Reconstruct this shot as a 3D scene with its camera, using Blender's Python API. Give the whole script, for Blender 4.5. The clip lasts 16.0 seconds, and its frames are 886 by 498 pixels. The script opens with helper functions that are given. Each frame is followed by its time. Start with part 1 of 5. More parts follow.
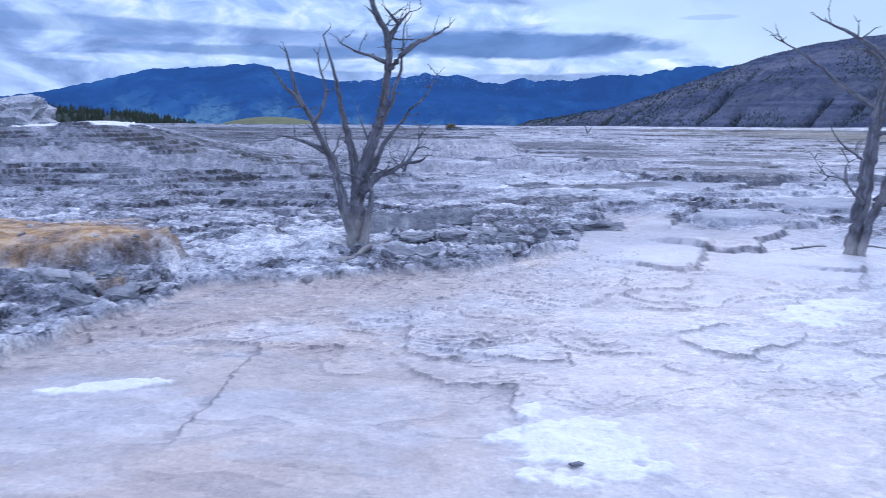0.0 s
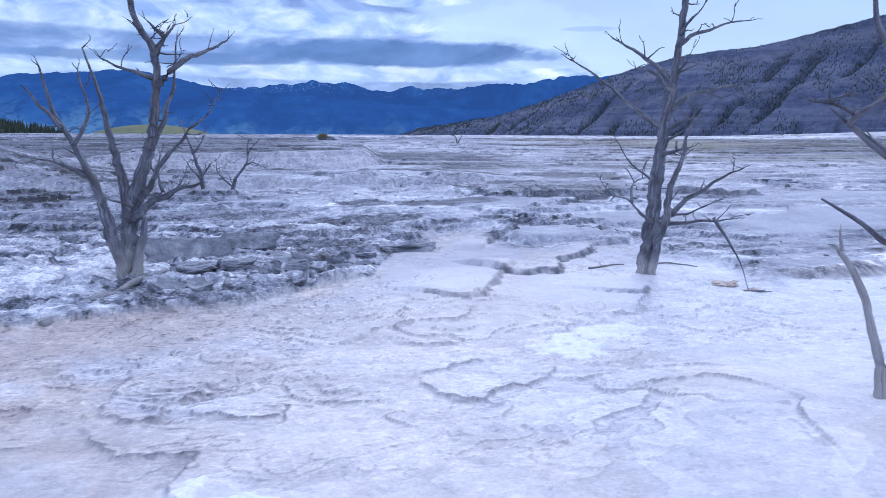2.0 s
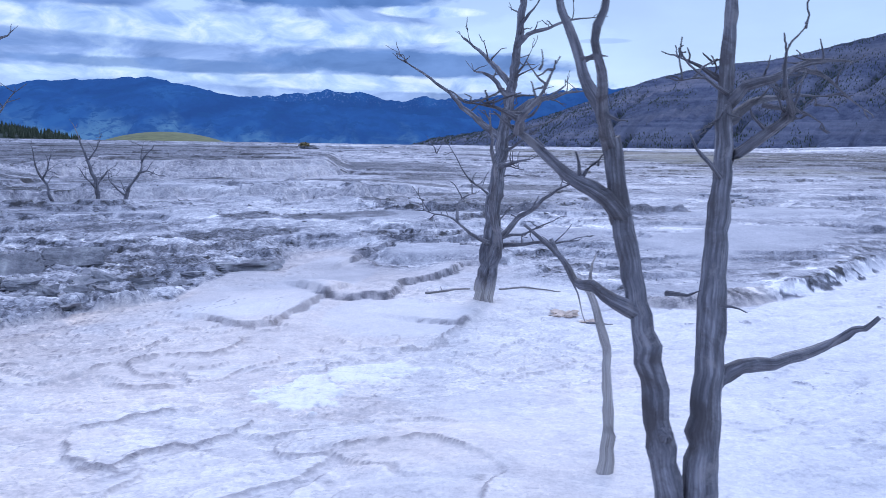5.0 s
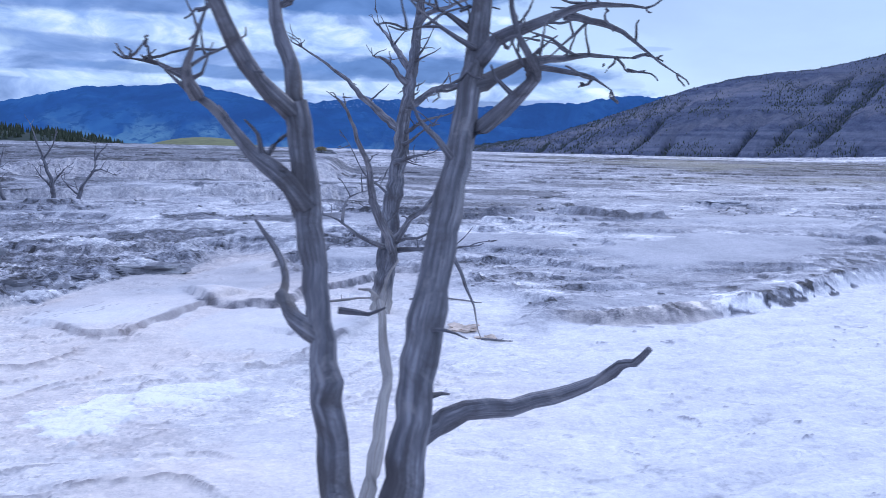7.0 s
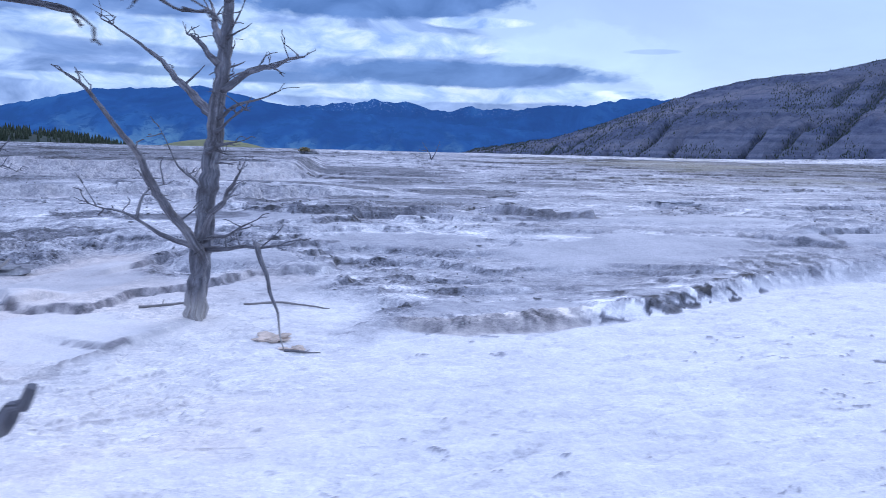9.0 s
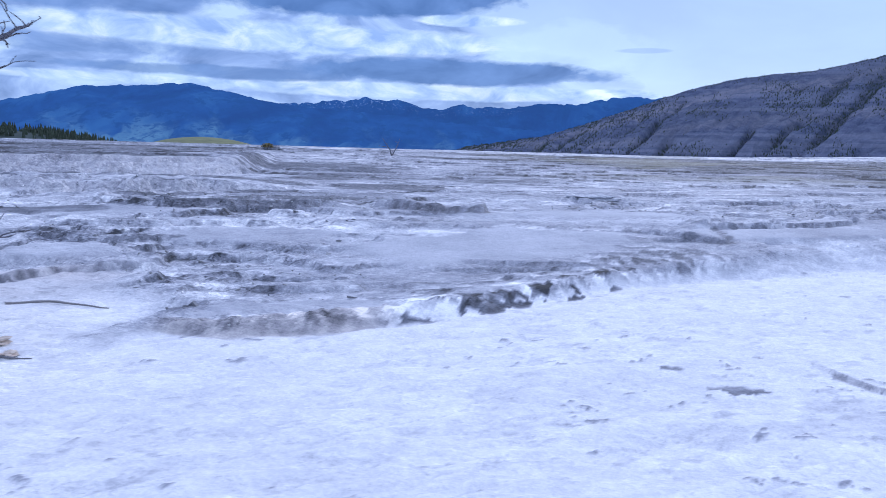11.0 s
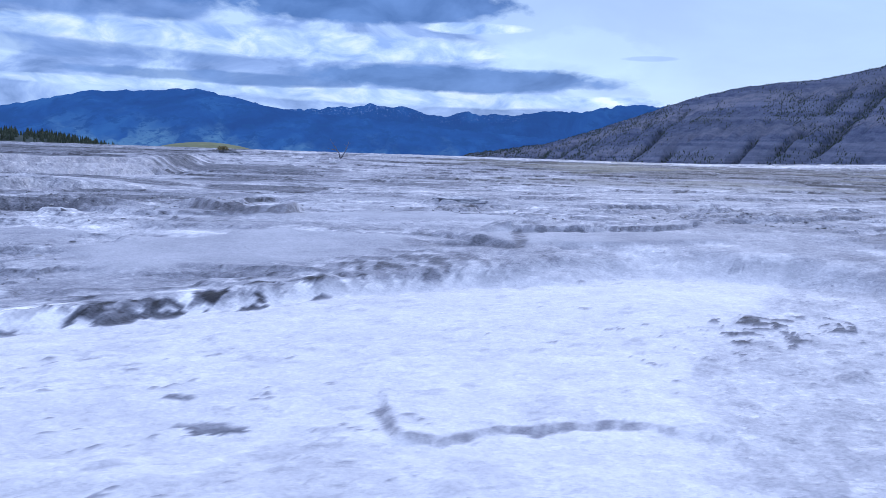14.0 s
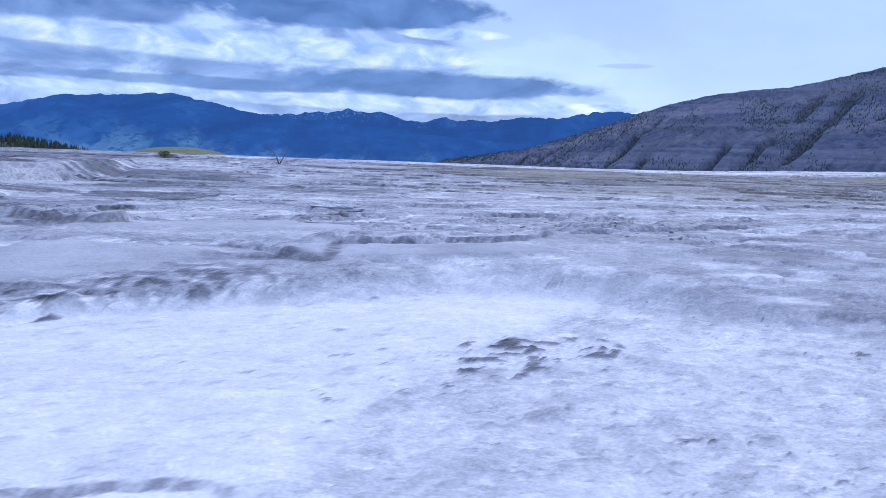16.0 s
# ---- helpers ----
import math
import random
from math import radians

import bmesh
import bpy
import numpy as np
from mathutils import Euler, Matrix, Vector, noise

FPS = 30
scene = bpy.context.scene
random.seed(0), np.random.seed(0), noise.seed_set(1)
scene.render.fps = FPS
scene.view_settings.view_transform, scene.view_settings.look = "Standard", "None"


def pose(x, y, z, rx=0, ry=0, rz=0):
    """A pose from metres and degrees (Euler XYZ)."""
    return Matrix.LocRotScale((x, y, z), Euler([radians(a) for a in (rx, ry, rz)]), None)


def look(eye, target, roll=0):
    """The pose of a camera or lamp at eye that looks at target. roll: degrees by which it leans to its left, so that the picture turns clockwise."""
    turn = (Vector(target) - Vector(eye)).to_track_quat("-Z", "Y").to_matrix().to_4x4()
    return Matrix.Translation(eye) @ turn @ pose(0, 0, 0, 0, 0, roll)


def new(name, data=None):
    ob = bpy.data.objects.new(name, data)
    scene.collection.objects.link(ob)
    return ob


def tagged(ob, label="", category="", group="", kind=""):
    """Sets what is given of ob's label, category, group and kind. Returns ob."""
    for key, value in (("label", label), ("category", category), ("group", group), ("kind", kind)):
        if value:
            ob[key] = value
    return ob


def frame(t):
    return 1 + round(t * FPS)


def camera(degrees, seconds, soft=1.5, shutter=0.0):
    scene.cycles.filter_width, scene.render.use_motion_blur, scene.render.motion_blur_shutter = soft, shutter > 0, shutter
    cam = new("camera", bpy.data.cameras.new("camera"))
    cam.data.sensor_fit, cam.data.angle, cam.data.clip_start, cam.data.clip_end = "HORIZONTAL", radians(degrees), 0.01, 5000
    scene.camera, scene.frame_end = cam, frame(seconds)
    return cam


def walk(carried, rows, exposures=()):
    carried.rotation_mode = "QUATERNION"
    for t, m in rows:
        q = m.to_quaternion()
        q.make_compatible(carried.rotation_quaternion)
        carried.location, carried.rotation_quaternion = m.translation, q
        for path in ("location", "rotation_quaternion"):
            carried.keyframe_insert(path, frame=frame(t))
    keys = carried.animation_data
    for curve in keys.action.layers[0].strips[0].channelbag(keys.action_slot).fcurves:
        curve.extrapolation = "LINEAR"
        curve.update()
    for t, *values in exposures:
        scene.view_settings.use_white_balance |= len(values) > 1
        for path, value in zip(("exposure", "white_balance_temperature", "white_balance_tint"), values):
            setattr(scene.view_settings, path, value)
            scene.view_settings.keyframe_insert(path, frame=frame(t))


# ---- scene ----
cam = camera(60.2, 16.0, soft=0.8, shutter=0.35)
METRES, EYE, TILT, LEAN, TURN = 18.0, 2.0, -9.2, -0.4, 0.0
ROWS = [
    (0.0, 0.0, 0.0, 0.0, 0.0, 0.0, -0.0),
    (0.5, 0.0156, 0.007, 0.0028, -4.11, 0.13, 0.85),
    (1.0, 0.0361, 0.0111, 0.0063, -7.42, 0.2, 1.47),
    (1.5, 0.059, 0.0154, 0.0101, -7.96, 0.33, 1.45),
    (2.0, 0.0846, 0.0264, 0.0144, -8.04, 0.46, 1.4),
    (2.5, 0.1132, 0.0336, 0.0158, -8.04, 0.62, 1.24),
    (3.0, 0.137, 0.0422, 0.0165, -7.99, 0.74, 1.16),
    (3.5, 0.1629, 0.0499, 0.0194, -7.91, 0.85, 1.09),
    (4.0, 0.189, 0.0539, 0.0203, -7.81, 0.93, 0.98),
    (6.5, 0.3158, 0.1112, 0.021, -5.09, 1.71, -0.05),
    (7.0, 0.3417, 0.1206, 0.0206, -4.43, 1.79, -0.28),
    (7.5, 0.3693, 0.1312, 0.0206, -4.21, 1.86, -0.34),
    (8.0, 0.3978, 0.144, 0.0188, -4.15, 1.88, -0.4),
    (8.5, 0.4249, 0.1563, 0.0204, -4.03, 1.92, -0.48),
    (9.0, 0.4567, 0.1655, 0.0215, -3.85, 1.97, -0.44),
    (9.5, 0.4867, 0.1741, 0.0224, -3.71, 2.01, -0.49),
    (10.0, 0.5185, 0.184, 0.023, -4.03, 2.06, -0.42),
    (10.2, 0.5315, 0.1876, 0.0227, -4.5, 1.76, -0.45),
    (12.5, 0.6871, 0.2282, 0.0201, -4.33, 2.15, -0.63),
    (13.0, 0.7239, 0.2366, 0.0203, -4.27, 2.2, -0.73),
    (13.5, 0.7623, 0.2487, 0.0215, -4.19, 2.25, -0.81),
    (14.0, 0.8042, 0.2592, 0.0234, -4.14, 2.34, -0.87),
    (14.5, 0.841, 0.2709, 0.0256, -4.22, 2.46, -0.83),
    (15.0, 0.8778, 0.2777, 0.0268, -5.1, 2.59, -0.75),
    (15.5, 0.9139, 0.2838, 0.0297, -5.47, 2.7, -0.77),
    (16.0, 0.9501, 0.2916, 0.0334, -5.78, 2.78, -0.78),
]
walk(cam, [(t, pose(0, 0, EYE, TILT, LEAN, TURN) @ pose(METRES * x, METRES * y, METRES * z, 90 + pitch, roll, yaw)) for t, x, y, z, yaw, pitch, roll in ROWS],
     exposures=[(0.0, -0.25, 5400, 17), (16.0, -0.25, 5400, 17)])

# ---- world, sun ----
SUN_AZ, SUN_EL = 25.0, 24.0       # degrees to the right of +y, and up
world = bpy.data.worlds.new("sky")
scene.world = world
world.use_nodes = True


class Nodes:
    """Short hand for building node trees."""

    def __init__(self, tree):
        self.tree = tree
        tree.nodes.clear()

    def add(self, kind, **settings):
        n = self.tree.nodes.new(kind)
        for key, value in settings.items():
            setattr(n, key, value)
        return n

    def put(self, socket, value):
        if value is None:
            return
        if isinstance(value, bpy.types.NodeSocket):
            self.tree.links.new(value, socket)
        else:
            socket.default_value = value

    def math(self, op, a, b=None, c=None, clamp=False):
        n = self.add("ShaderNodeMath", operation=op, use_clamp=clamp)
        for k, v in enumerate((a, b, c)):
            self.put(n.inputs[k], v)
        return n.outputs[0]

    def noise(self, vec, scale, detail=4.0, rough=0.55, distort=0.0):
        n = self.add("ShaderNodeTexNoise")
        self.put(n.inputs["Vector"], vec)
        for key, v in (("Scale", scale), ("Detail", detail), ("Roughness", rough), ("Distortion", distort)):
            self.put(n.inputs[key], v)
        return n.outputs["Fac"]

    def ramp(self, fac, stops, mode="LINEAR"):
        n = self.add("ShaderNodeValToRGB")
        n.color_ramp.interpolation = mode
        e = n.color_ramp.elements
        while len(e) < len(stops):
            e.new(0.5)
        for k, (p, c) in enumerate(stops):
            e[k].position = p
            e[k].color = (c, c, c, 1) if isinstance(c, (int, float)) else (*c, 1)
        self.put(n.inputs[0], fac)
        return n.outputs[0]

    def mix(self, fac, a, b, blend="MIX"):
        n = self.add("ShaderNodeMix", data_type="RGBA", blend_type=blend)
        self.put(n.inputs[0], fac)
        for k, v in ((6, a), (7, b)):
            self.put(n.inputs[k], (*v, 1) if isinstance(v, tuple) and len(v) == 3 else v)
        return n.outputs[2]

    def mapping(self, vec, scale=(1, 1, 1), loc=(0, 0, 0)):
        n = self.add("ShaderNodeMapping")
        self.put(n.inputs["Vector"], vec)
        n.inputs["Scale"].default_value = scale
        n.inputs["Location"].default_value = loc
        return n.outputs[0]

    def bump(self, height, strength, distance, normal=None):
        n = self.add("ShaderNodeBump")
        n.inputs["Strength"].default_value, n.inputs["Distance"].default_value = strength, distance
        self.put(n.inputs["Height"], height)
        self.put(n.inputs["Normal"], normal)
        return n.outputs[0]


def build_sky():
    n = Nodes(world.node_tree)
    sky = n.add("ShaderNodeTexSky", sky_type="NISHITA", sun_disc=False, sun_elevation=radians(SUN_EL),
                sun_rotation=radians(SUN_AZ), altitude=1900.0)
    way = n.add("ShaderNodeTexCoord").outputs["Generated"]
    sep = n.add("ShaderNodeSeparateXYZ")
    n.put(sep.inputs[0], way)
    x, y, z = sep.outputs
    az = n.math("ARCTAN2", x, y)            # radians to the right of +y
    el = n.math("ARCSINE", z)
    comb = n.add("ShaderNodeCombineXYZ")
    n.put(comb.inputs[0], az)
    n.put(comb.inputs[1], n.math("MULTIPLY", el, 2.2))
    flat = comb.outputs[0]
    # ragged edges of the cloud banks
    rag = n.math("SUBTRACT", n.noise(flat, 9.0, 6.0, 0.6, 0.3), 0.5)
    fine = n.math("SUBTRACT", n.noise(flat, 32.0, 6.0, 0.58, 0.3), 0.5)

    def bank(az0, el0, half_az, half_el, wob=0.9):
        """A flat cloud bank, 1 inside and fading out at its edge; degrees."""
        u = n.math("DIVIDE", n.math("SUBTRACT", az, radians(az0)), radians(half_az))
        v = n.math("DIVIDE", n.math("SUBTRACT", el, radians(el0)), radians(half_el))
        d = n.math("ADD", n.math("MULTIPLY", u, u), n.math("MULTIPLY", v, v))
        d = n.math("ADD", d, n.math("MULTIPLY", rag, wob * 2.2))
        d = n.math("ADD", d, n.math("MULTIPLY", fine, wob))
        return n.math("MULTIPLY_ADD", d, -1.9, 2.3, clamp=True)

    body = n.ramp(n.noise(flat, 9.0, 8.0, 0.56, 0.5), [(0.36, (0.20, 0.31, 0.56)), (0.5, (0.40, 0.55, 0.86)), (0.62, (0.74, 0.92, 1.10))])
    clear = n.ramp(n.math("MULTIPLY", el, 2.2), [(0.0, (0.86, 1.0, 1.08)), (0.25, (0.70, 0.88, 1.05)), (0.6, (0.54, 0.71, 0.97))])
    clear = n.mix(1.0, clear, n.ramp(n.noise(flat, 3.5, 6.0, 0.55, 0.4), [(0.35, 0.90), (0.65, 1.06)]), "MULTIPLY")
    # the open, pale sky lies to the right
    higher = n.math("MULTIPLY_ADD", el, 1 / radians(1.3), -radians(6.3) / radians(1.3), clamp=True)
    start = n.math("MULTIPLY_ADD", higher, -radians(8.5), radians(15.0))
    open_sky = n.math("MULTIPLY_ADD", n.math("SUBTRACT", n.math("ADD", az, n.math("MULTIPLY", rag, 0.22)), start), 11.0, 0.5, clamp=True)
    col = n.mix(open_sky, body, clear)
    grey = n.ramp(n.noise(flat, 11.0, 8.0, 0.55, 0.4), [(0.33, (0.085, 0.185, 0.42)), (0.65, (0.21, 0.365, 0.69))])
    bright = n.ramp(n.noise(flat, 17.0, 8.0, 0.58, 0.5), [(0.35, (0.40, 0.58, 0.92)), (0.5, (0.72, 0.90, 1.06)), (0.63, (1.15, 1.25, 1.25))])
    glow = n.mix(1.0, clear, (1.22, 1.20, 1.10), "MULTIPLY")
    for a0, e0, ha, he, kind, amount in (
            (-9, 7.7, 19, 1.05, bright, 0.85), (-24, 6.4, 12, 0.6, grey, 0.35), (-18, 4.3, 9, 0.35, bright, 0.7), (3, 4.3, 15, 0.6, bright, 0.75),
            (-12, 5.1, 10, 0.45, grey, 0.7), (13, 7.4, 6, 1.9, glow, 0.6), (4.8, 5.75, 11.5, 0.92, grey, 1.0), (9, 5.55, 6.5, 0.5, grey, 0.7), (-3.5, 10.8, 13, 1.5, grey, 1.0), (-21, 9.6, 9, 1.0, grey, 0.55),
            (6.2, 9.35, 4.2, 0.42, bright, 1.0), (5.9, 7.5, 2.6, 0.28, bright, 1.0), (14.5, 4.35, 5.0, 0.4, bright, 1.0), (18.6, 7.4, 1.9, 0.2, grey, 0.28)):
        col = n.mix(n.math("MULTIPLY", bank(a0, e0, ha, he), amount), col, kind)
    # day light of the clear sky above the clouds, a little of it
    tint = n.mix(0.08, col, n.mix(1.0, sky.outputs[0], (0.12, 0.12, 0.12), "MULTIPLY"))
    # a cloudy sky is brightest overhead
    high = n.math("MULTIPLY_ADD", z, 1.6, -0.45, clamp=True)
    tint = n.mix(high, tint, n.mix(1.0, n.mix(0.75, tint, (0.76, 0.79, 0.92)), (2.0, 2.0, 2.0), "MULTIPLY"))
    bg = n.add("ShaderNodeBackground")
    n.put(bg.inputs[0], tint)
    bg.inputs[1].default_value = 1.0
    out = n.add("ShaderNodeOutputWorld")
    n.put(out.inputs[0], bg.outputs[0])


build_sky()
sun_data = bpy.data.lights.new("sun", "SUN")
sun_data.energy, sun_data.angle, sun_data.color = 1.3, radians(14), (1.0, 0.95, 0.9)
sun = new("sun", sun_data)
sun.matrix_world = look((0, 0, 50), (-math.sin(radians(SUN_AZ)) * 50, -math.cos(radians(SUN_AZ)) * 50, 50 - 50 * math.tan(radians(SUN_EL))))

# ---- materials ----


def material(name, rough=0.8):
    m = bpy.data.materials.new(name)
    m.use_nodes = True
    n = Nodes(m.node_tree)
    b = n.add("ShaderNodeBsdfPrincipled")
    b.inputs["Roughness"].default_value = rough
    out = n.add("ShaderNodeOutputMaterial")
    n.put(out.inputs[0], b.outputs[0])
    return m, n, b


def travertine():
    m, n, b = material("travertine", 0.85)
    pos = n.add("ShaderNodeNewGeometry").outputs["Position"]

    def attr(name):
        return n.add("ShaderNodeAttribute", attribute_name=name).outputs["Fac"]

    def about(value, amount):
        """A noise, swung about zero."""
        return n.math("MULTIPLY", n.math("SUBTRACT", value, 0.5), amount)

    rough = attr("rough")
    big, mid, fine = n.noise(pos, 0.7, 5, 0.6, 0.4), n.noise(pos, 4.0, 6, 0.62, 0.3), n.noise(pos, 30.0, 4, 0.65)
    # thin split layers: each level of a noise is a plate with a tone of its own
    level = n.math("MULTIPLY", n.noise(n.mapping(pos, (0.8, 1.2, 1.6)), 1.1, 7, 0.58, 0.3), 24.0)
    step = n.math("FLOOR", level)
    part_way = n.math("SUBTRACT", level, step)
    rnd = n.add("ShaderNodeTexWhiteNoise", noise_dimensions="1D")
    n.put(rnd.inputs["W"], step)
    edge = n.math("MULTIPLY", n.ramp(part_way, [(0.78, 0.0), (0.90, 1.0), (0.96, 0.0)]), n.ramp(mid, [(0.42, 0.0), (0.56, 1.0)]))
    flecks = n.ramp(n.noise(n.mapping(pos, (0.7, 1.2, 1)), 13.0, 5, 0.6, 0.4), [(0.57, 0.0), (0.62, 1.0)])
    holes = n.ramp(n.noise(n.mapping(pos, (0.8, 1.1, 1)), 9.0, 6, 0.62, 0.5), [(0.33, 1.0), (0.39, 0.0)])
    small = n.noise(n.mapping(pos, (0.8, 1.1, 1)), 10.0, 5, 0.66, 0.3)
    swing = n.math("ADD", n.math("ADD", about(mid, 0.36), about(small, 0.62)), about(rnd.outputs["Value"], 0.20))
    swing = n.math("ADD", swing, about(fine, 0.42))
    # plate edges and pits darker, the shade of crevices put into the tone
    swing = n.math("ADD", swing, n.math("MULTIPLY", edge, -0.26))
    swing = n.math("ADD", swing, n.math("MULTIPLY", flecks, 0.15))
    swing = n.math("ADD", swing, n.math("MULTIPLY", holes, -0.26))
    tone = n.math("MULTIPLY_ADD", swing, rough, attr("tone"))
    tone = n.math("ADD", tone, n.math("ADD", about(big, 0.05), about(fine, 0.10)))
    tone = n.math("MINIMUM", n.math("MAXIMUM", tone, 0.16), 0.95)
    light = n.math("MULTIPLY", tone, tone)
    tint = n.ramp(tone, [(0.3, (0.90, 0.94, 1.16)), (0.65, (0.965, 0.972, 1.06)), (0.9, (1.0, 0.985, 0.975))])
    base = n.mix(1.0, tint, light, "MULTIPLY")
    base = n.mix(attr("cream"), base, n.mix(1.0, base, n.ramp(mid, [(0.3, (0.97, 0.885, 0.82)), (0.7, (1.01, 0.945, 0.89))]), "MULTIPLY"))
    base = n.mix(attr("tan"), base, n.mix(1.0, base, (0.90, 0.76, 0.61), "MULTIPLY"))
    base = n.mix(attr("ochre"), base, n.ramp(n.math("ADD", mid, about(fine, 0.25)), [(0.32, (0.15, 0.085, 0.04)), (0.47, (0.40, 0.22, 0.075)), (0.58, (0.58, 0.38, 0.19)), (0.72, (0.66, 0.50, 0.36))]))
    base = n.mix(attr("grass"), base, n.ramp(mid, [(0.3, (0.11, 0.105, 0.07)), (0.7, (0.24, 0.225, 0.16))]))
    n.put(b.inputs["Base Color"], base)
    ledges = n.math("MULTIPLY", n.math("ADD", step, n.ramp(part_way, [(0.85, 0.0), (1.0, 1.0)])), 0.09)
    h = n.math("ADD", n.math("MULTIPLY", mid, 0.40), n.math("ADD", n.math("MULTIPLY", fine, 0.30), n.math("MULTIPLY", small, 0.45)))
    h = n.math("ADD", h, n.math("MULTIPLY", n.math("ADD", ledges, n.math("MULTIPLY", holes, -0.25)), rough))
    n.put(b.inputs["Normal"], n.bump(h, 0.8, 0.04))
    return m


def dead_wood():
    m, n, b = material("dead_wood", 0.72)
    pos = n.add("ShaderNodeNewGeometry").outputs["Position"]
    along = n.add("ShaderNodeUVMap").outputs[0]
    streak = n.noise(n.mapping(along, (6.0, 1.0, 1)), 2.6, 8, 0.66, 0.3)
    crack = n.noise(n.mapping(along, (16.0, 0.8, 1)), 2.4, 5, 0.6, 0.3)
    blot = n.noise(pos, 3.2, 6, 0.68, 0.5)
    col = n.ramp(streak, [(0.28, (0.048, 0.049, 0.062)), (0.43, (0.096, 0.097, 0.118)), (0.54, (0.160, 0.161, 0.190)), (0.67, (0.31, 0.312, 0.35))])
    col = n.mix(n.ramp(blot, [(0.48, 0.0), (0.62, 0.72)]), col, (0.050, 0.043, 0.046))
    col = n.mix(n.ramp(blot, [(0.36, 0.5), (0.44, 0.0)]), col, (0.30, 0.288, 0.30))
    col = n.mix(n.ramp(crack, [(0.31, 0.8), (0.37, 0.0)]), col, (0.02, 0.017, 0.019))
    chalk = n.add("ShaderNodeAttribute", attribute_name="chalk").outputs["Fac"]
    worn = n.math("SUBTRACT", n.math("MULTIPLY", chalk, 1.5), n.math("ADD", n.math("MULTIPLY", streak, 1.2), n.math("MULTIPLY", blot, 0.6)))
    col = n.mix(n.math("MULTIPLY_ADD", worn, 1.1, 0.35, clamp=True), col, n.ramp(crack, [(0.3, (0.22, 0.195, 0.18)), (0.6, (0.52, 0.49, 0.47))]))
    n.put(b.inputs["Base Color"], col)
    h = n.math("ADD", streak, n.math("MULTIPLY", crack, 0.6))
    n.put(b.inputs["Normal"], n.bump(h, 0.7, 0.02))
    return m


def hazy_hill_rock():
    m, n, b = material("hazy_hill_rock", 0.95)
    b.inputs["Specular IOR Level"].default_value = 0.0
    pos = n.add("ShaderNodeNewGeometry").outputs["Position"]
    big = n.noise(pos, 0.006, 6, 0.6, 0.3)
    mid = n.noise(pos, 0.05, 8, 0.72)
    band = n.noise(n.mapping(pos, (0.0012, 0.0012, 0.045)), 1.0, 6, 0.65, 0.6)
    # rock and scrub colours carry the blue of the haze over the hill
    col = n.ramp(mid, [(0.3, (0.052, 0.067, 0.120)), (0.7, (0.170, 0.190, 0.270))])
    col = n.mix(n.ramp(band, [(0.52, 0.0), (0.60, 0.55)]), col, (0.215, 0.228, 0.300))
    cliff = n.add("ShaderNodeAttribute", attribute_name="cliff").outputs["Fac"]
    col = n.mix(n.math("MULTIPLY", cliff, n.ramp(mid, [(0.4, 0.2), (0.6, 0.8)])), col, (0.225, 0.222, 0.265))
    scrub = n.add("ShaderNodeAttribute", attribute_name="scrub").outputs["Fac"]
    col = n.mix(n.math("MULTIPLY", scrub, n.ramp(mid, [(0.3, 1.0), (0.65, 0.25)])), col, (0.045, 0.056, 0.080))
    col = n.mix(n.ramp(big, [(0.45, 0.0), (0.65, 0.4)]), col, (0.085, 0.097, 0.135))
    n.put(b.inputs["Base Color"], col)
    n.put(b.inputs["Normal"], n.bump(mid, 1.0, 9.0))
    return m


def far_range():
    m, n, b = material("far_range", 1.0)
    b.inputs["Specular IOR Level"].default_value = 0.0
    pos = n.add("ShaderNodeNewGeometry").outputs["Position"]
    big = n.noise(n.mapping(pos, (1, 0.3, 1.8)), 0.004, 7, 0.62, 0.5)
    fine = n.noise(n.mapping(pos, (1, 0.5, 1.4)), 0.015, 7, 0.68)
    low = n.add("ShaderNodeAttribute", attribute_name="low").outputs["Fac"]
    # forest and meadow colours are blued for the haze too
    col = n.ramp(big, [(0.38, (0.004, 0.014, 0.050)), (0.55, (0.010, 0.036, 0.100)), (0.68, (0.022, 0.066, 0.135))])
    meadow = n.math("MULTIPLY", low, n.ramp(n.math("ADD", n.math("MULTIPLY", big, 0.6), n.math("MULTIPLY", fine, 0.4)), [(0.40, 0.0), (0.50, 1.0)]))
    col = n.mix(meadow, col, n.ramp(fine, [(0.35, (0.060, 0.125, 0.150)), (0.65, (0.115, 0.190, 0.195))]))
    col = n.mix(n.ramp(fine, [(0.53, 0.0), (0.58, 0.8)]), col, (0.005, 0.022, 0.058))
    snow = n.add("ShaderNodeAttribute", attribute_name="snow").outputs["Fac"]
    streaks = n.ramp(n.noise(n.mapping(pos, (1, 1, 0.6)), 0.07, 6, 0.7), [(0.56, 0.0), (0.62, 0.30)])
    col = n.mix(n.math("MULTIPLY", snow, streaks), col, (0.46, 0.54, 0.66))
    n.put(b.inputs["Base Color"], col)
    # blue haze of twenty kilometres of air, put in as a glow of the slopes
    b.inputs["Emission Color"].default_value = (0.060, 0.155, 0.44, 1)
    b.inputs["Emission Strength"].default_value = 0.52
    return m


def plain(name, color, rough=0.8, scale=20.0, spread=0.25):
    m, n, b = material(name, rough)
    pos = n.add("ShaderNodeNewGeometry").outputs["Position"]
    f = n.noise(pos, scale, 5, 0.6)
    lo, hi = tuple(c * (1 - spread) for c in color), tuple(c * (1 + spread) for c in color)
    n.put(b.inputs["Base Color"], n.ramp(f, [(0.3, lo), (0.7, hi)]))
    n.put(b.inputs["Normal"], n.bump(f, 0.4, 0.01))
    return m


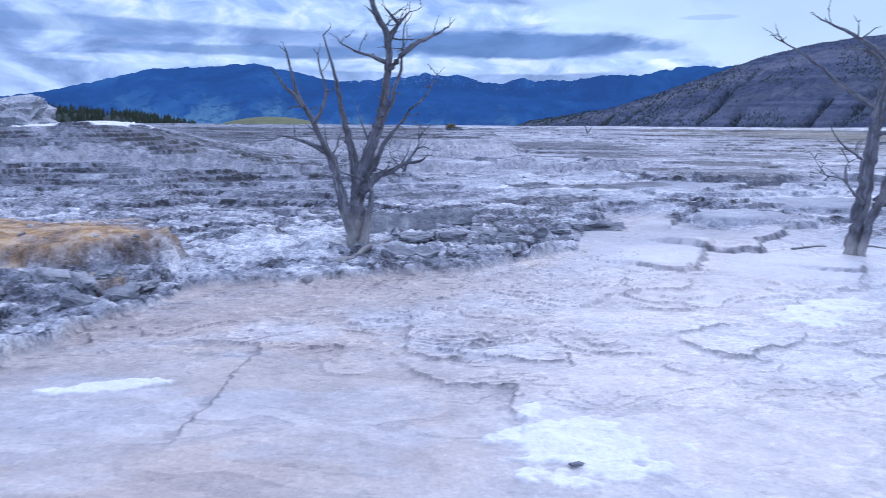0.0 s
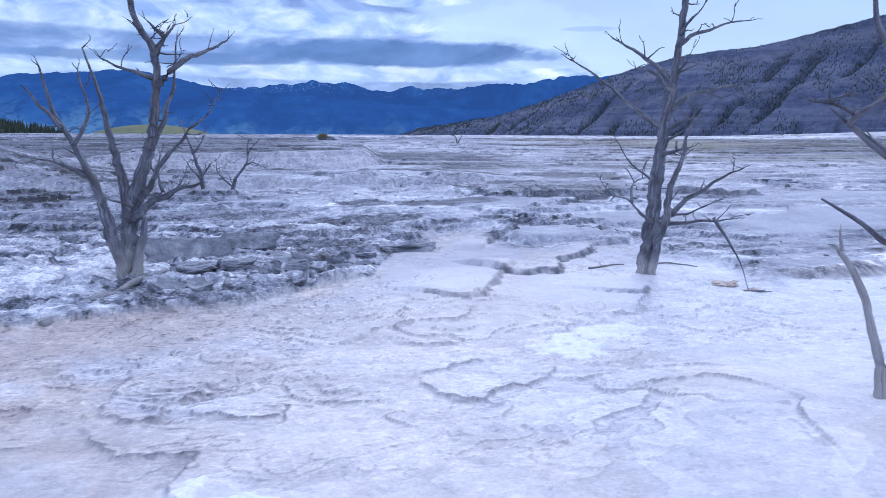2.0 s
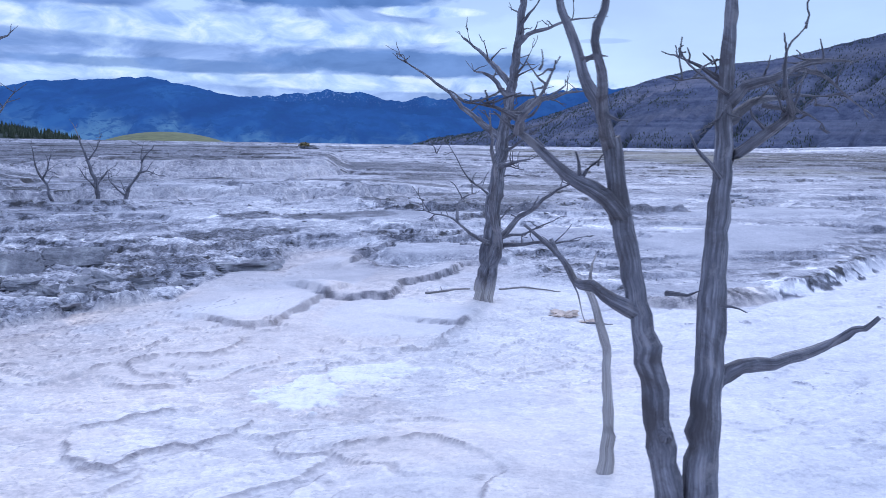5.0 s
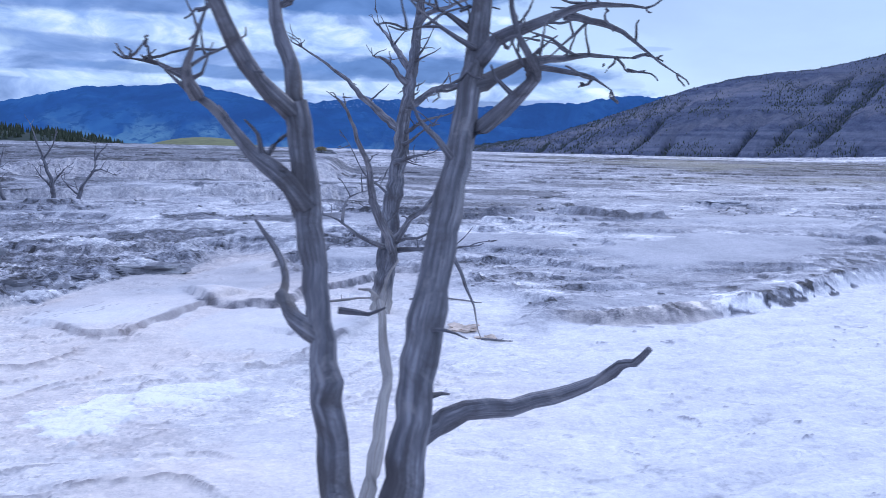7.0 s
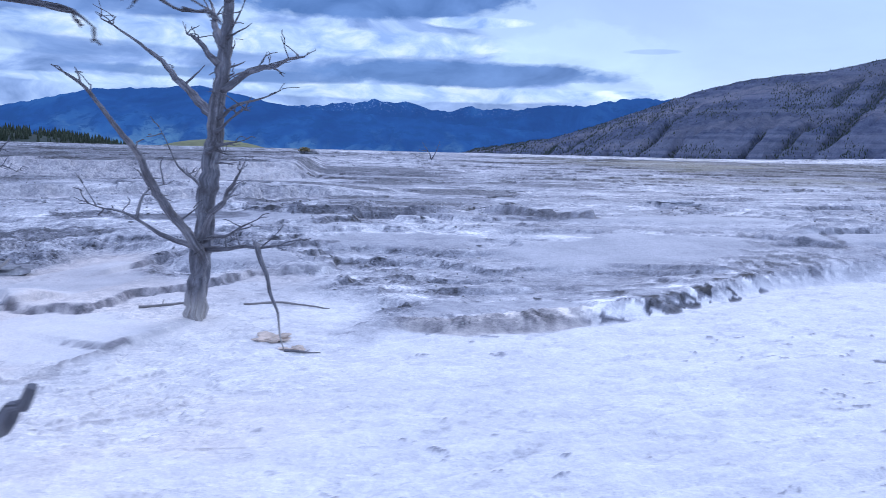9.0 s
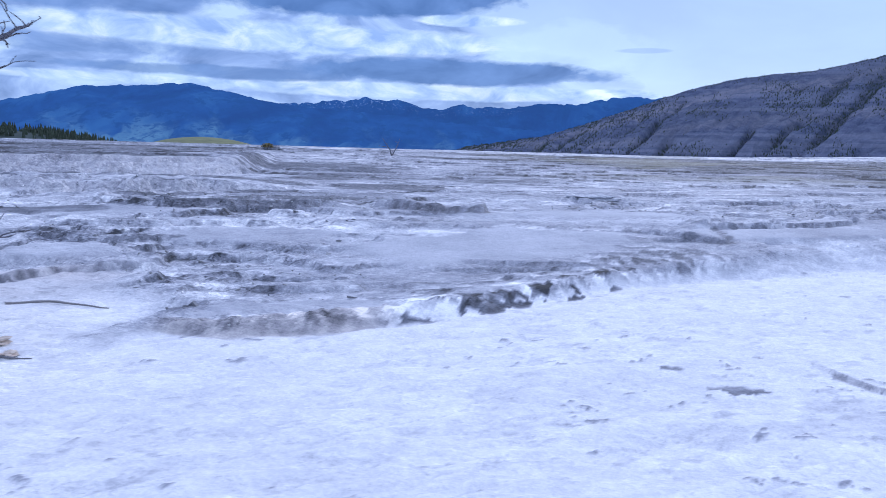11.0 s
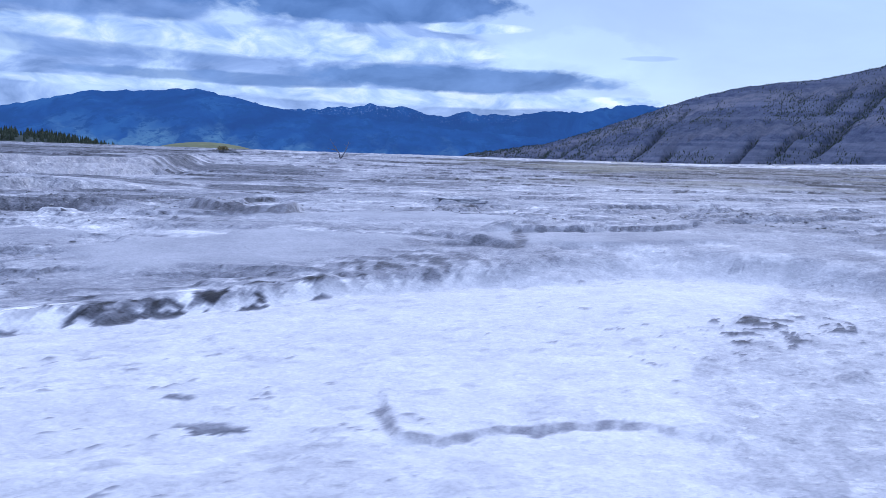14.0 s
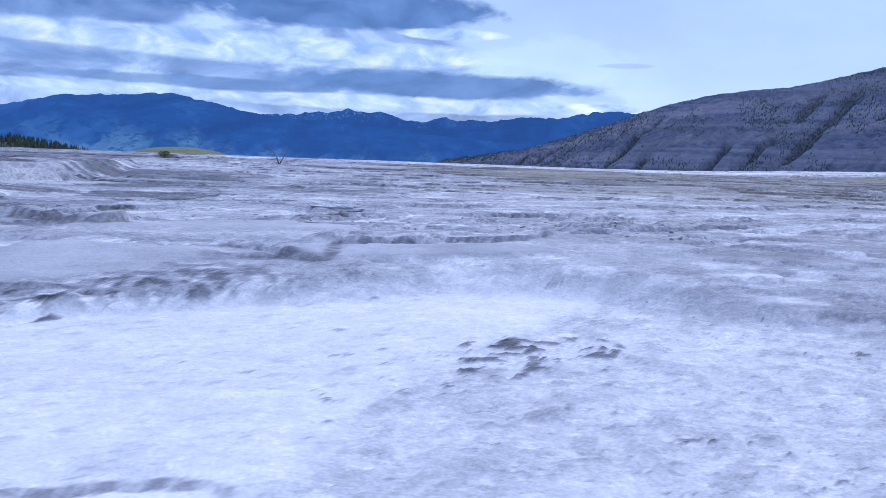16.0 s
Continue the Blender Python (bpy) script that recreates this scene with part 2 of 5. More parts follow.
TRAVERTINE, WOOD, HILL, RANGE = travertine(), dead_wood(), hazy_hill_rock(), far_range()
CONIFER = plain("conifer", (0.035, 0.05, 0.03), 0.9, 0.3, 0.4)
MEADOW = plain("meadow", (0.22, 0.21, 0.10), 0.95, 0.05, 0.3)

# ---- ground ----


def lattice(ix, iy, seed):
    h = (ix * 374761393 + iy * 668265263 + seed * 1274126177) & 0xFFFFFFFF
    h = ((h ^ (h >> 13)) * 1274126177) & 0xFFFFFFFF
    return ((h ^ (h >> 16)) & 0xFFFF) / 65535.0


def vnoise(x, y, seed=0):
    """Smooth noise, 0 to 1, on arrays."""
    ix, iy = np.floor(x).astype(np.int64), np.floor(y).astype(np.int64)
    u, v = x - ix, y - iy
    u, v = u * u * u * (u * (u * 6 - 15) + 10), v * v * v * (v * (v * 6 - 15) + 10)
    a, b = lattice(ix, iy, seed), lattice(ix + 1, iy, seed)
    c, d = lattice(ix, iy + 1, seed), lattice(ix + 1, iy + 1, seed)
    return (a + (b - a) * u) * (1 - v) + (c + (d - c) * u) * v


def fbm(x, y, seed=0, octaves=4, gain=0.5):
    """Fractal noise, about -0.5 to 0.5."""
    total, amp, norm = 0.0, 1.0, 0.0
    for k in range(octaves):
        ca, sa = math.cos(k * 0.7 + 0.3), math.sin(k * 0.7 + 0.3)
        total = total + amp * (vnoise((x * ca - y * sa) * 2**k, (x * sa + y * ca) * 2**k, seed + k * 17) - 0.5)
        norm, amp = norm + amp, amp * gain
    return total / norm * 1.6


def smooth(a, b, v):
    t = np.clip((v - a) / (b - a), 0, 1)
    return t * t * (3 - 2 * t)


def near_line(x, y, pts, reach=1e3):
    """Distance to a polyline, and the signed side: above 0 on its left."""
    best, side, square = np.full(x.shape, 1e9), np.zeros(x.shape), np.zeros(x.shape)
    low, high = min(p[1] for p in pts) - reach, max(p[1] for p in pts) + reach
    if y.min() > high or y.max() < low:
        return best, side
    for (ax, ay), (bx, by) in zip(pts[:-1], pts[1:]):
        dx, dy = bx - ax, by - ay
        s = np.clip(((x - ax) * dx + (y - ay) * dy) / (dx * dx + dy * dy), 0, 1)
        d = np.hypot(x - ax - s * dx, y - ay - s * dy)
        off = (dx * (y - ay) - dy * (x - ax)) / math.hypot(dx, dy)
        # at a corner, the limb that is seen more squarely tells the side
        closer = (d < best - 1e-7) | ((d < best + 1e-7) & (np.abs(off) > square))
        side, square = np.where(closer, off, side), np.where(closer, np.abs(off), square)
        best = np.where(closer, d, best)
    return best, np.sign(side)


def risers(x, y, height, tall):
    """Contour steps of a height: the step's number, and metres below and above its edges."""
    e = 0.03
    w = height(x, y) / tall
    slope = np.hypot(height(x + e, y) / tall - w, height(x, y + e) / tall - w) / e + 0.15
    k = np.floor(w)
    return w, k, (1 - (w - k)) / slope, (w - k) / slope


def blob(x, y, cx, cy, rx, ry, turn=0.0, wob=0.5, seed=5):
    """1 inside a ragged patch, fading at its edge."""
    reach = 2.2 * max(rx, ry)
    if y.min() > cy + reach or y.max() < cy - reach or x.min() > cx + reach or x.max() < cx - reach:
        return np.zeros(x.shape)
    c, s = math.cos(radians(turn)), math.sin(radians(turn))
    u, v = ((x - cx) * c + (y - cy) * s) / rx, (-(x - cx) * s + (y - cy) * c) / ry
    r = np.hypot(u, v) + wob * fbm(x / max(rx, ry) * 3, y / max(rx, ry) * 3, seed, 4)
    return smooth(1.08, 0.86, r)


EDGE = [(-9, 3), (-4.3, 5.4), (-3.66, 6.1), (-3.4, 7.6), (-3.1, 9.1), (-2.0, 9.35), (-1.2, 9.6), (0.1, 10.0), (0.7, 10.4), (1.3, 10.85), (2.15, 11.45),
        (2.2, 12.2), (2.5, 13.5), (3.1, 14.5), (3.6, 15.9), (4.3, 15.3), (4.7, 14.4), (5.3, 13.6), (6.3, 14.2), (7.2, 14.3), (7.7, 12.6), (8.0, 10.95), (8.5, 11.2),
        (9.0, 11.25), (9.7, 11.55), (10.5, 11.9), (11.6, 12.5), (12.6, 13.2), (13.2, 13.75), (14.5, 14.65), (16.05, 15.2), (17.3, 15.5), (18.5, 15.95), (19.6, 15.95),
        (20.6, 15.7), (21.8, 14.5), (23, 13.3), (26, 11)]
# low raised lips of old pools on the apron
LIPS = ([(4.11, 8.67), (4.5, 8.97), (5.14, 9.36), (5.78, 10.21)], [(2.18, 7.19), (2.49, 7.2), (2.65, 7.42), (2.92, 7.57)],
        [(2.26, 6.99), (2.38, 6.63), (2.78, 6.53), (2.93, 6.8), (3.4, 7.0), (3.57, 7.28)], [(1.76, 8.6), (2.4, 9.17), (2.93, 9.23), (3.17, 9.31), (3.22, 9.71)],
        [(-0.29, 7.49), (-0.26, 6.51), (0.04, 6.27), (0.3, 6.79), (0.49, 7.29)], [(-0.19, 6.03), (0.08, 5.62), (0.57, 5.7), (0.6, 5.38), (0.57, 4.94)],
        [(4.29, 6.71), (4.65, 6.71), (5.03, 6.76), (5.2, 6.56)], [(5.27, 6.1), (5.1, 5.73), (5.0, 5.33)], [(2.12, 8.37), (2.46, 8.16), (2.77, 8.21)],
        [(-2.27, 6.82), (-1.63, 6.74), (-1.55, 6.4), (-1.64, 5.59), (-1.56, 5.17), (-1.65, 4.71)])
# taller rims: how high, how wide their front face is, how dark (stain and painted shade), how brown
RIMS = (([(2.73, 10.4), (3.15, 10.14), (3.48, 10.19), (3.71, 10.73), (3.96, 11.45), (4.14, 11.73)], 0.06, 0.06, 0.45, 0.5),
        ([(3.71, 12.07), (3.97, 11.61), (4.35, 11.38), (4.84, 11.46), (5.13, 12.34), (5.96, 13.16), (6.19, 14.03), (7.0, 14.38)], 0.09, 0.085, 0.95, 0.15),
        ([(4.4, 14.5), (4.7, 15.1), (5.29, 16.0), (6.2, 15.75), (6.71, 15.96), (7.26, 16.29)], 0.10, 0.11, 0.85, 0.1),
        ([(5.2, 10.25), (5.59, 10.06), (5.75, 10.29), (5.87, 10.48)], 0.05, 0.08, 0.7, 0.4),
        ([(14.5, 9.86), (14.58, 9.3), (14.86, 9.23), (15.29, 9.42), (15.99, 9.57), (16.3, 9.5), (16.5, 9.39)], 0.04, 0.07, 0.6, 0.2))
LEDGES = (([(10.7, 19.9), (11.1, 19.5), (12.5, 19.2), (12.6, 19.7)], 0.20, 0.26, 0.85, 0.55), ([(6.6, 18.84), (7.78, 19.23), (9.03, 19.66)], 0.15, 0.30, 0.8, 0.3),
          ([(15.64, 17.05), (16.5, 16.5), (16.6, 17.2)], 0.10, 0.18, 0.8, 0.1), ([(16.89, 17.48), (17.82, 17.88)], 0.12, 0.2, 0.9, 0.0),
          ([(18.41, 18.28), (19.33, 18.25), (20.14, 18.77)], 0.10, 0.2, 0.9, 0.0), ([(20.78, 19.47), (21.51, 19.71)], 0.10, 0.2, 0.8, 0.0),
          ([(23.1, 20.6), (24.4, 21.3)], 0.10, 0.2, 0.7, 0.0), ([(0.4, 15.2), (1.6, 15.0), (2.3, 15.3)], 0.10, 0.15, 0.6, 0.5))
# white powdery patches: x, y, half sizes, turn
POWDER = ((0.85, 4.5, 0.50, 0.55, 10), (-2.6, 5.6, 0.45, 0.12, 15), (3.95, 7.9, 0.42, 0.40, -30), (-2.6, 11.5, 1.0, 1.9, 10), (4.5, 8.5, 0.5, 0.3, 10),
          (-13.5, 40, 2.6, 4, 0), (-12, 26.5, 1.6, 2.6, 0), (-3.4, 9.9, 0.5, 0.35, 0))
# dark stained patches
STAIN = ((14.2, 38.3, 2.3, 2.6, 0), (10.6, 29.3, 2.2, 2.0, 10), (6.5, 46.0, 5.0, 3.0, 0), (7.8, 19.5, 1.5, 0.5, 15), (13.4, 9.42, 0.26, 0.10, -15), (13.04, 9.99, 0.12, 0.04, 0),
         (2.2, 16.4, 1.4, 0.5, 10), (3.2, 18.2, 2.0, 0.5, 0), (-1.5, 14.5, 1.5, 0.5, 0), (1.3, 14.0, 0.9, 0.35, -10), (8.2, 22.5, 2.0, 0.8, 0), (5.0, 29.0, 3.0, 1.5, 0))


def base_height(x, y):
    d = y + 0.10 * (x - 8)
    h = 0.04 + 0.56 * smooth(13.0, 20.0, d) + 0.85 * smooth(38, 60, d) + 0.55 * smooth(58, 100, d)
    h = h + 1.15 * smooth(-5, -12, x) * smooth(14, 25, y) * smooth(42, 28, y) + 0.9 * smooth(45, 90, x) * smooth(40, 90, y)
    h = h + 0.13 * smooth(9.0, 11.6, y) * smooth(24, 15, y) * smooth(8.2, 6.2, x)
    return h


def billow(x, y, seed, octaves=3):
    """Rounded lobes that meet in sharp creases, about 0 to 1."""
    return 2.0 * np.abs(fbm(x, y, seed, octaves))


def terrain(x, y):
    """Height of the terraces, and masks for stains, tints and painted shade."""
    n1, m1 = fbm(x / 0.9, y / 0.9, 11, 4), fbm(x / 0.9, y / 0.9, 13, 4)
    n2, m2 = fbm(x / 0.22, y / 0.22, 12, 3), fbm(x / 0.20, y / 0.20, 16, 3)
    n3 = fbm(x / 0.07, y / 0.07, 15, 2)
    dist, side = near_line(x + 0.22 * n1 + 0.05 * n2, y + 0.22 * m1 + 0.05 * m2, EDGE)
    s = dist * side
    soft = smooth(2.9, 3.6, x) * smooth(8.5, 7.9, x) + smooth(14.6, 17.5, x)
    foot = 0.05 + 0.27 * smooth(8.2, 9.0, x) * smooth(16.5, 15.0, x)
    north = smooth(-foot - 0.45 * soft, 0.05 + 0.5 * soft, s + 0.25 * soft * n1)
    near_left = smooth(4.2, 2.4, x + n1) * smooth(19.0, 14.5, y + 0.8 * m1) * north
    far_left = smooth(1.5, -3.5, x + 2 * n1) * smooth(14, 17, y)
    far = smooth(20, 42, y)
    calm = smooth(6.0, 9.0, x + n1)
    open_flat = smooth(8.5, 11.5, x + n1) * smooth(24, 17, y)
    wide = 1 + 1.7 * far
    east = smooth(16.0, 20.0, x + n1) * smooth(40, 28, y)

    # broken stairs of old pools, north of the edge
    z = base_height(x, y)
    lobes = z + (0.17 - 0.10 * far) * billow(x / (2.9 * wide) + 0.25 * n1, y / (1.7 * wide) + 0.12 * m1, 31) + (0.10 - 0.05 * far) * fbm(x / (6 * wide), y / (3 * wide), 32, 3) + 0.006 * n2
    tall = 0.11
    v = lobes / tall
    k = np.floor(v)
    f = v - k
    broken = smooth(-0.12, 0.12, fbm(x / 2.4, y / 1.8, 35, 3) + 0.06) * (1 - 0.55 * open_flat)
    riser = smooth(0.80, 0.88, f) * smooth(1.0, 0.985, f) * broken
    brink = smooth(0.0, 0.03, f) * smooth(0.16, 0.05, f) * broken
    zt = z + 0.35 * (lobes - z) * (1 - broken) + broken * ((k + smooth(0.86, 0.99, f)) * tall - z)
    # thin split layers
    lam = (0.013 * y + 0.17 * fbm(x / (1.6 * wide), y / (1.0 * wide), 42, 6, 0.52)) / 0.03
    lk = np.floor(lam)
    lg = lam - lk
    layer = (0.35 + 0.65 * smooth(-0.1, 0.2, fbm(x / 1.9, y / 1.3, 36, 4))) * (1 - 0.5 * open_flat) + 0.4 * near_left
    zt = zt + layer * 0.026 * (smooth(0.84, 0.98, lg) - lg)
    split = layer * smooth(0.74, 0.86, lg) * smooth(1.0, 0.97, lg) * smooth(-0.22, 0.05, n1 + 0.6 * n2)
    # tumbled plates beside the first dead tree
    clod = billow(x / 0.55, y / 0.42, 37, 4)
    chips = np.abs(fbm(x / 0.14, y / 0.11, 38, 3))
    zt = zt + near_left * (0.08 * clod + 0.06 * chips) + (1 - near_left) * (0.015 * clod + 0.02 * chips * layer) + 0.004 * n3
    wall_top = np.interp(x, [7.9, 8.6, 10.3, 10.9, 13, 14.6, 16.5], [0.0, 0.07, 0.09, 0.12, 0.15, 0.05, 0.0])
    zt = np.maximum(zt, wall_top * smooth(3.0, 0.3, s) + 0.25 * (zt - z)) + 0.03 * smooth(1.5, 0.2, s) * (1 - soft) + 0.07 * smooth(-foot - 0.1, 0.0, s) * smooth(0.5, 0.1, s) * (0.4 * billow(x / 0.16, y / 0.16, 43, 2) + 0.4 * billow(x / 0.5, y / 0.4, 72, 2)) * smooth(8, 9, x) * smooth(15.5, 13.5, x)

    # the apron: thin scalloped plates, stepping up away from the path
    def plates(a, b):
        return 0.016 * b + 0.085 * billow(a / 1.7 + 0.10 * n1, b / 1.0 + 0.08 * m1 + 0.05 * n2, 21) + 0.05 * fbm(a / 2.6, b / 1.9, 22, 3)

    def flakes(a, b):
        return 0.02 * b + 0.045 * billow((a * 0.95 + b * 0.3) / 0.75, (b * 0.95 - a * 0.3) / 0.4, 24)

    tA = 0.034
    w, kA, below, above = risers(x, y, plates, tA)
    below = below + 0.016 * n2 + 0.012 * n3
    lip_on = smooth(-0.14, 0.06, fbm(x / 1.4, y / 1.1, 23, 3)) * (1 - 0.85 * calm) * (0.2 + 0.8 * smooth(5.0, 6.4, y))
    wB, kB, belowB, aboveB = risers(x, y, flakes, 0.02)
    flaky_zone = np.maximum(smooth(3.0, 0.8, x) * smooth(5.6, 6.8, y), 0.8 * smooth(0.0, 0.16, fbm(x / 1.6, y / 1.4, 25, 3))) * (1 - calm) * smooth(4.6, 5.6, y)
    za = 0.02 + 0.13 * smooth(8.5, 11.6, y) * smooth(8.2, 6.2, x) + 0.05 * fbm(x / 2.6, y / 1.9, 22, 3) * (1 - calm)
    za = za + lip_on * tA * (kA + smooth(0.03, 0.0, below) - w) + flaky_zone * 0.018 * (kB + smooth(0.025, 0.0, belowB) - wB) + 0.010 * n2 + 0.005 * n3
    # thin lines under the plate edges: brown stain and painted shade in one mask
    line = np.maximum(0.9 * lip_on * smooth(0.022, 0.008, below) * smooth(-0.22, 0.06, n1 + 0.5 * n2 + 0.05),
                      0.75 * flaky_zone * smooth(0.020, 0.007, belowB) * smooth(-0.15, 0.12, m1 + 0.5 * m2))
    crest = np.maximum(lip_on * smooth(0.06, 0.015, above), flaky_zone * smooth(0.05, 0.015, aboveB))
    # east of the trees it lies in soft folds
    off_crease = np.abs(fbm((x * 0.9 + y * 0.44) / 1.0, (y * 0.9 - x * 0.44) / 0.34, 26, 4))
    folds = calm * smooth(15.5, 12.5, x + n1)
    za = za + folds * (0.030 * fbm(x / 1.2, y / 0.6, 27, 4) + 0.06 * off_crease) + calm * (0.010 * n2 + 0.02 * fbm(x / 1.5, y / 1.0, 28, 3))
    slope = smooth(-0.15, 0.35, x - np.interp(y, [8, 9.45, 10.4, 11.2, 12.3, 12.8, 13.6, 16], [16.2, 16.5, 16.86, 17.15, 17.83, 18.2, 19.0, 20.6]) + 0.35 * n1 + 0.1 * n2)
    rill = fbm((x - 0.55 * y) / 0.34 + 0.8 * n1, (y + 0.55 * x) / 0.7, 58, 5, 0.6)
    za = za - 0.03 * slope + 0.05 * slope * rill + 0.05 * smooth(16.2, 19, x) * smooth(10, 12, y)

    # rims and ledges that stand out
    lipped, brown, lipz = np.zeros(x.shape), np.zeros(x.shape), np.zeros(x.shape)
    ragged = smooth(-0.10, 0.12, fbm(x / 0.10, y / 0.08, 29, 2) + 0.06)
    for pts in LIPS:
        d, sd = near_line(x + 0.16 * n1 + 0.09 * n2 + 0.02 * n3, y + 0.14 * m1 + 0.08 * m2 + 0.02 * n3, pts, 0.7)
        on = np.maximum(smooth(0.020, 0.006, d) * smooth(-0.30, 0.0, n1 + 0.6 * n2 + 0.1), 0.5 * ragged * np.where(sd < 0, smooth(0.14, 0.10, d + 0.06 * n2), 0) * smooth(-0.1, 0.1, m1))
        lipped = np.maximum(lipped, 0.50 * on)
        brown = np.maximum(brown, 0.5 * on)
        lipz = lipz + 0.008 * on + 0.026 * np.where(sd > 0, smooth(0.6, 0.0, d), smooth(0.03, 0.0, d))
    for pts, up, face_wide, dark, tan in (*RIMS, *LEDGES):
        big = 1.0 if pts[0][1] < 14.2 else 1.3
        d, sd = near_line(x + big * (0.13 * n1 + 0.035 * n2), y + big * (0.11 * m1 + 0.035 * m2), pts, 1.5)
        run = up * np.clip(0.9 + 0.5 * fbm(x / 0.8, y / 0.8, 30, 2), 0.3, 1.2)
        lipz = lipz + run * np.where(sd > 0, smooth(0.9 * big, 0.05, d), smooth(face_wide * 0.5, 0.0, d))
        # front faces darkened for both stain and the shade they lie in
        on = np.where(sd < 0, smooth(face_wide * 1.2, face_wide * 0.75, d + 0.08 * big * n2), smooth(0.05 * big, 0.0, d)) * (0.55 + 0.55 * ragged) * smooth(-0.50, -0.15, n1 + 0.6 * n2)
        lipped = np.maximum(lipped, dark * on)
        brown = np.maximum(brown, tan * on)
    pool = np.maximum(np.maximum(blob(x, y, 3.1, 11.4, 0.9, 1.2, -15, 0.25), blob(x, y, 4.9, 10.5, 0.9, 0.95, -30, 0.25)), blob(x, y, 4.0, 13.3, 0.7, 1.5, -10, 0.3))
    flat = za * (1 - pool) + pool * (0.12 * smooth(8.5, 11.6, y) + 0.02)
    z = flat + (zt - flat) * north + lipz

    # shallow dry ponds behind their rims
    pond = np.zeros(x.shape)
    for cx, cy, rx, ry, turn in ((9.6, 12.1, 1.1, 0.45, 15), (12.4, 16.0, 2.6, 1.0, 15), (5.9, 15.0, 1.0, 0.5, 0), (18.0, 17.1, 2.6, 0.5, 5), (15.0, 19.4, 2.4, 0.8, 8),
                                 (5.0, 18.2, 1.6, 0.5, 0), (8.5, 16.6, 1.6, 0.6, 5)):
        pond = np.maximum(pond, blob(x, y, cx, cy, rx, ry, turn, 0.5) * smooth(0.05, 0.2, s))
    z = z + 0.85 * pond * (np.maximum(base_height(x, y) + 0.07, 0.8 * wall_top * smooth(3.0, 0.3, s)) - z)

    powder, stain = np.zeros(x.shape), np.zeros(x.shape)
    for cx, cy, rx, ry, turn in POWDER:
        powder = np.maximum(powder, blob(x, y, cx, cy, rx, ry, turn, 0.9))
    for cx, cy, rx, ry, turn in STAIN:
        stain = np.maximum(stain, blob(x, y, cx, cy, rx, ry, turn, 0.8))
    z = z + 0.03 * powder * (0.4 + np.abs(fbm(x / 0.35, y / 0.3, 45, 3))) + 0.10 * blob(x, y, -2.6, 11.5, 1.0, 1.9, 10) * np.abs(fbm(x / 0.7, y / 0.6, 46, 4))
    z = z + 0.14 * blob(x, y, 16.3, 24.5, 1.0, 0.6, 5, 0.7) * (0.6 + n1)
    # pale fluted scarps, one behind the other
    d, sd = near_line(x + 1.3 * n1, y + 0.9 * m1, [(-16, 19), (-9, 20.5), (-4, 22), (0, 22.2), (4, 22), (5.5, 24), (8, 27)])
    e, se = near_line(x + 1.0 * n1, y + 0.9 * m1, [(-9, 30), (-5, 31.5), (-1, 33.2), (2.1, 35.8), (3.6, 39)])
    in1, in2 = smooth(9, 5, x) * smooth(-18, -10, x), smooth(4.5, 3.0, x) * smooth(-9, -6, x)
    z = z + 0.28 * smooth(-0.12, 0.12, d * sd) * in1 * smooth(36, 26, y)
    for back, up in ((0.0, 0.26), (0.9, 0.22), (1.9, 0.26)):
        z = z + in2 * up * smooth(-0.1, 0.1, e * se - back + 0.5 * n1 + 0.3 * n2) * smooth(60, 42, y)
    flute = smooth(-0.15, 0.25, fbm(x / 0.35, y / 2.0, 47, 3))
    face = np.maximum(np.where(sd < 0, smooth(0.75, 0.3, d), smooth(0.3, 0.1, d)) * in1, smooth(2.4, 1.6, np.abs(e * se - 0.8)) * in2)
    # the ochre ledge
    ledge = blob(x, y, -5.35, 10.3, 1.75, 1.05, -5, 0.35, 8)
    z = z * (1 - ledge) + ledge * (0.60 + 0.09 * fbm(x / 1.1, y / 0.8, 18, 4) + 0.05 * n1 + 0.02 * n2 - 0.10 * smooth(9.9, 9.2, y))
    shelf = blob(x, y, -5.2, 9.0, 2.1, 1.1, 20, 0.5, 9)
    z = z + 0.15 * np.floor(3 * shelf * (0.8 + 0.5 * n1)) / 2 * (1 - ledge)

    # how light the stone is, with shade of its relief put into the tone
    streak = fbm(x / (2.4 * wide), y / (1.1 * wide), 51, 6, 0.6)
    patch = fbm(x / (6 * wide), y / (3 * wide), 52, 3)
    own = lattice(lk.astype(np.int64), k.astype(np.int64), 7) - 0.5
    tN = 0.62 - 0.03 * near_left - 0.17 * far_left - 0.06 * far - 0.22 * smooth(40, 50, y) * smooth(80, 72, y) * smooth(16, 30, x) + 0.16 * smooth(76, 84, y)
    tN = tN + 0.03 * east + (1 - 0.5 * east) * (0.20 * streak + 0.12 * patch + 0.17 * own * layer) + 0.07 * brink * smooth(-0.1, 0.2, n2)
    # risers, splits and gaps between clods darkened: stain, and shade painted in
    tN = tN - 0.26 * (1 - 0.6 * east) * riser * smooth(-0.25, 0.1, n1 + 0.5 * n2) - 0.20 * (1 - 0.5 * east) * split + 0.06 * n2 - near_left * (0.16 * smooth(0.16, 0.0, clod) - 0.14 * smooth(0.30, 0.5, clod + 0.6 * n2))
    clump = smooth(0.10, 0.17, fbm(x / (1.1 * wide) + 0.4 * n1, y / (0.45 * wide), 48, 5, 0.62)) * smooth(-0.05, 0.15, fbm(x / (3.6 * wide), y / (2.4 * wide), 49, 3)) * (1 - 0.4 * open_flat) * (1 - 0.6 * east)
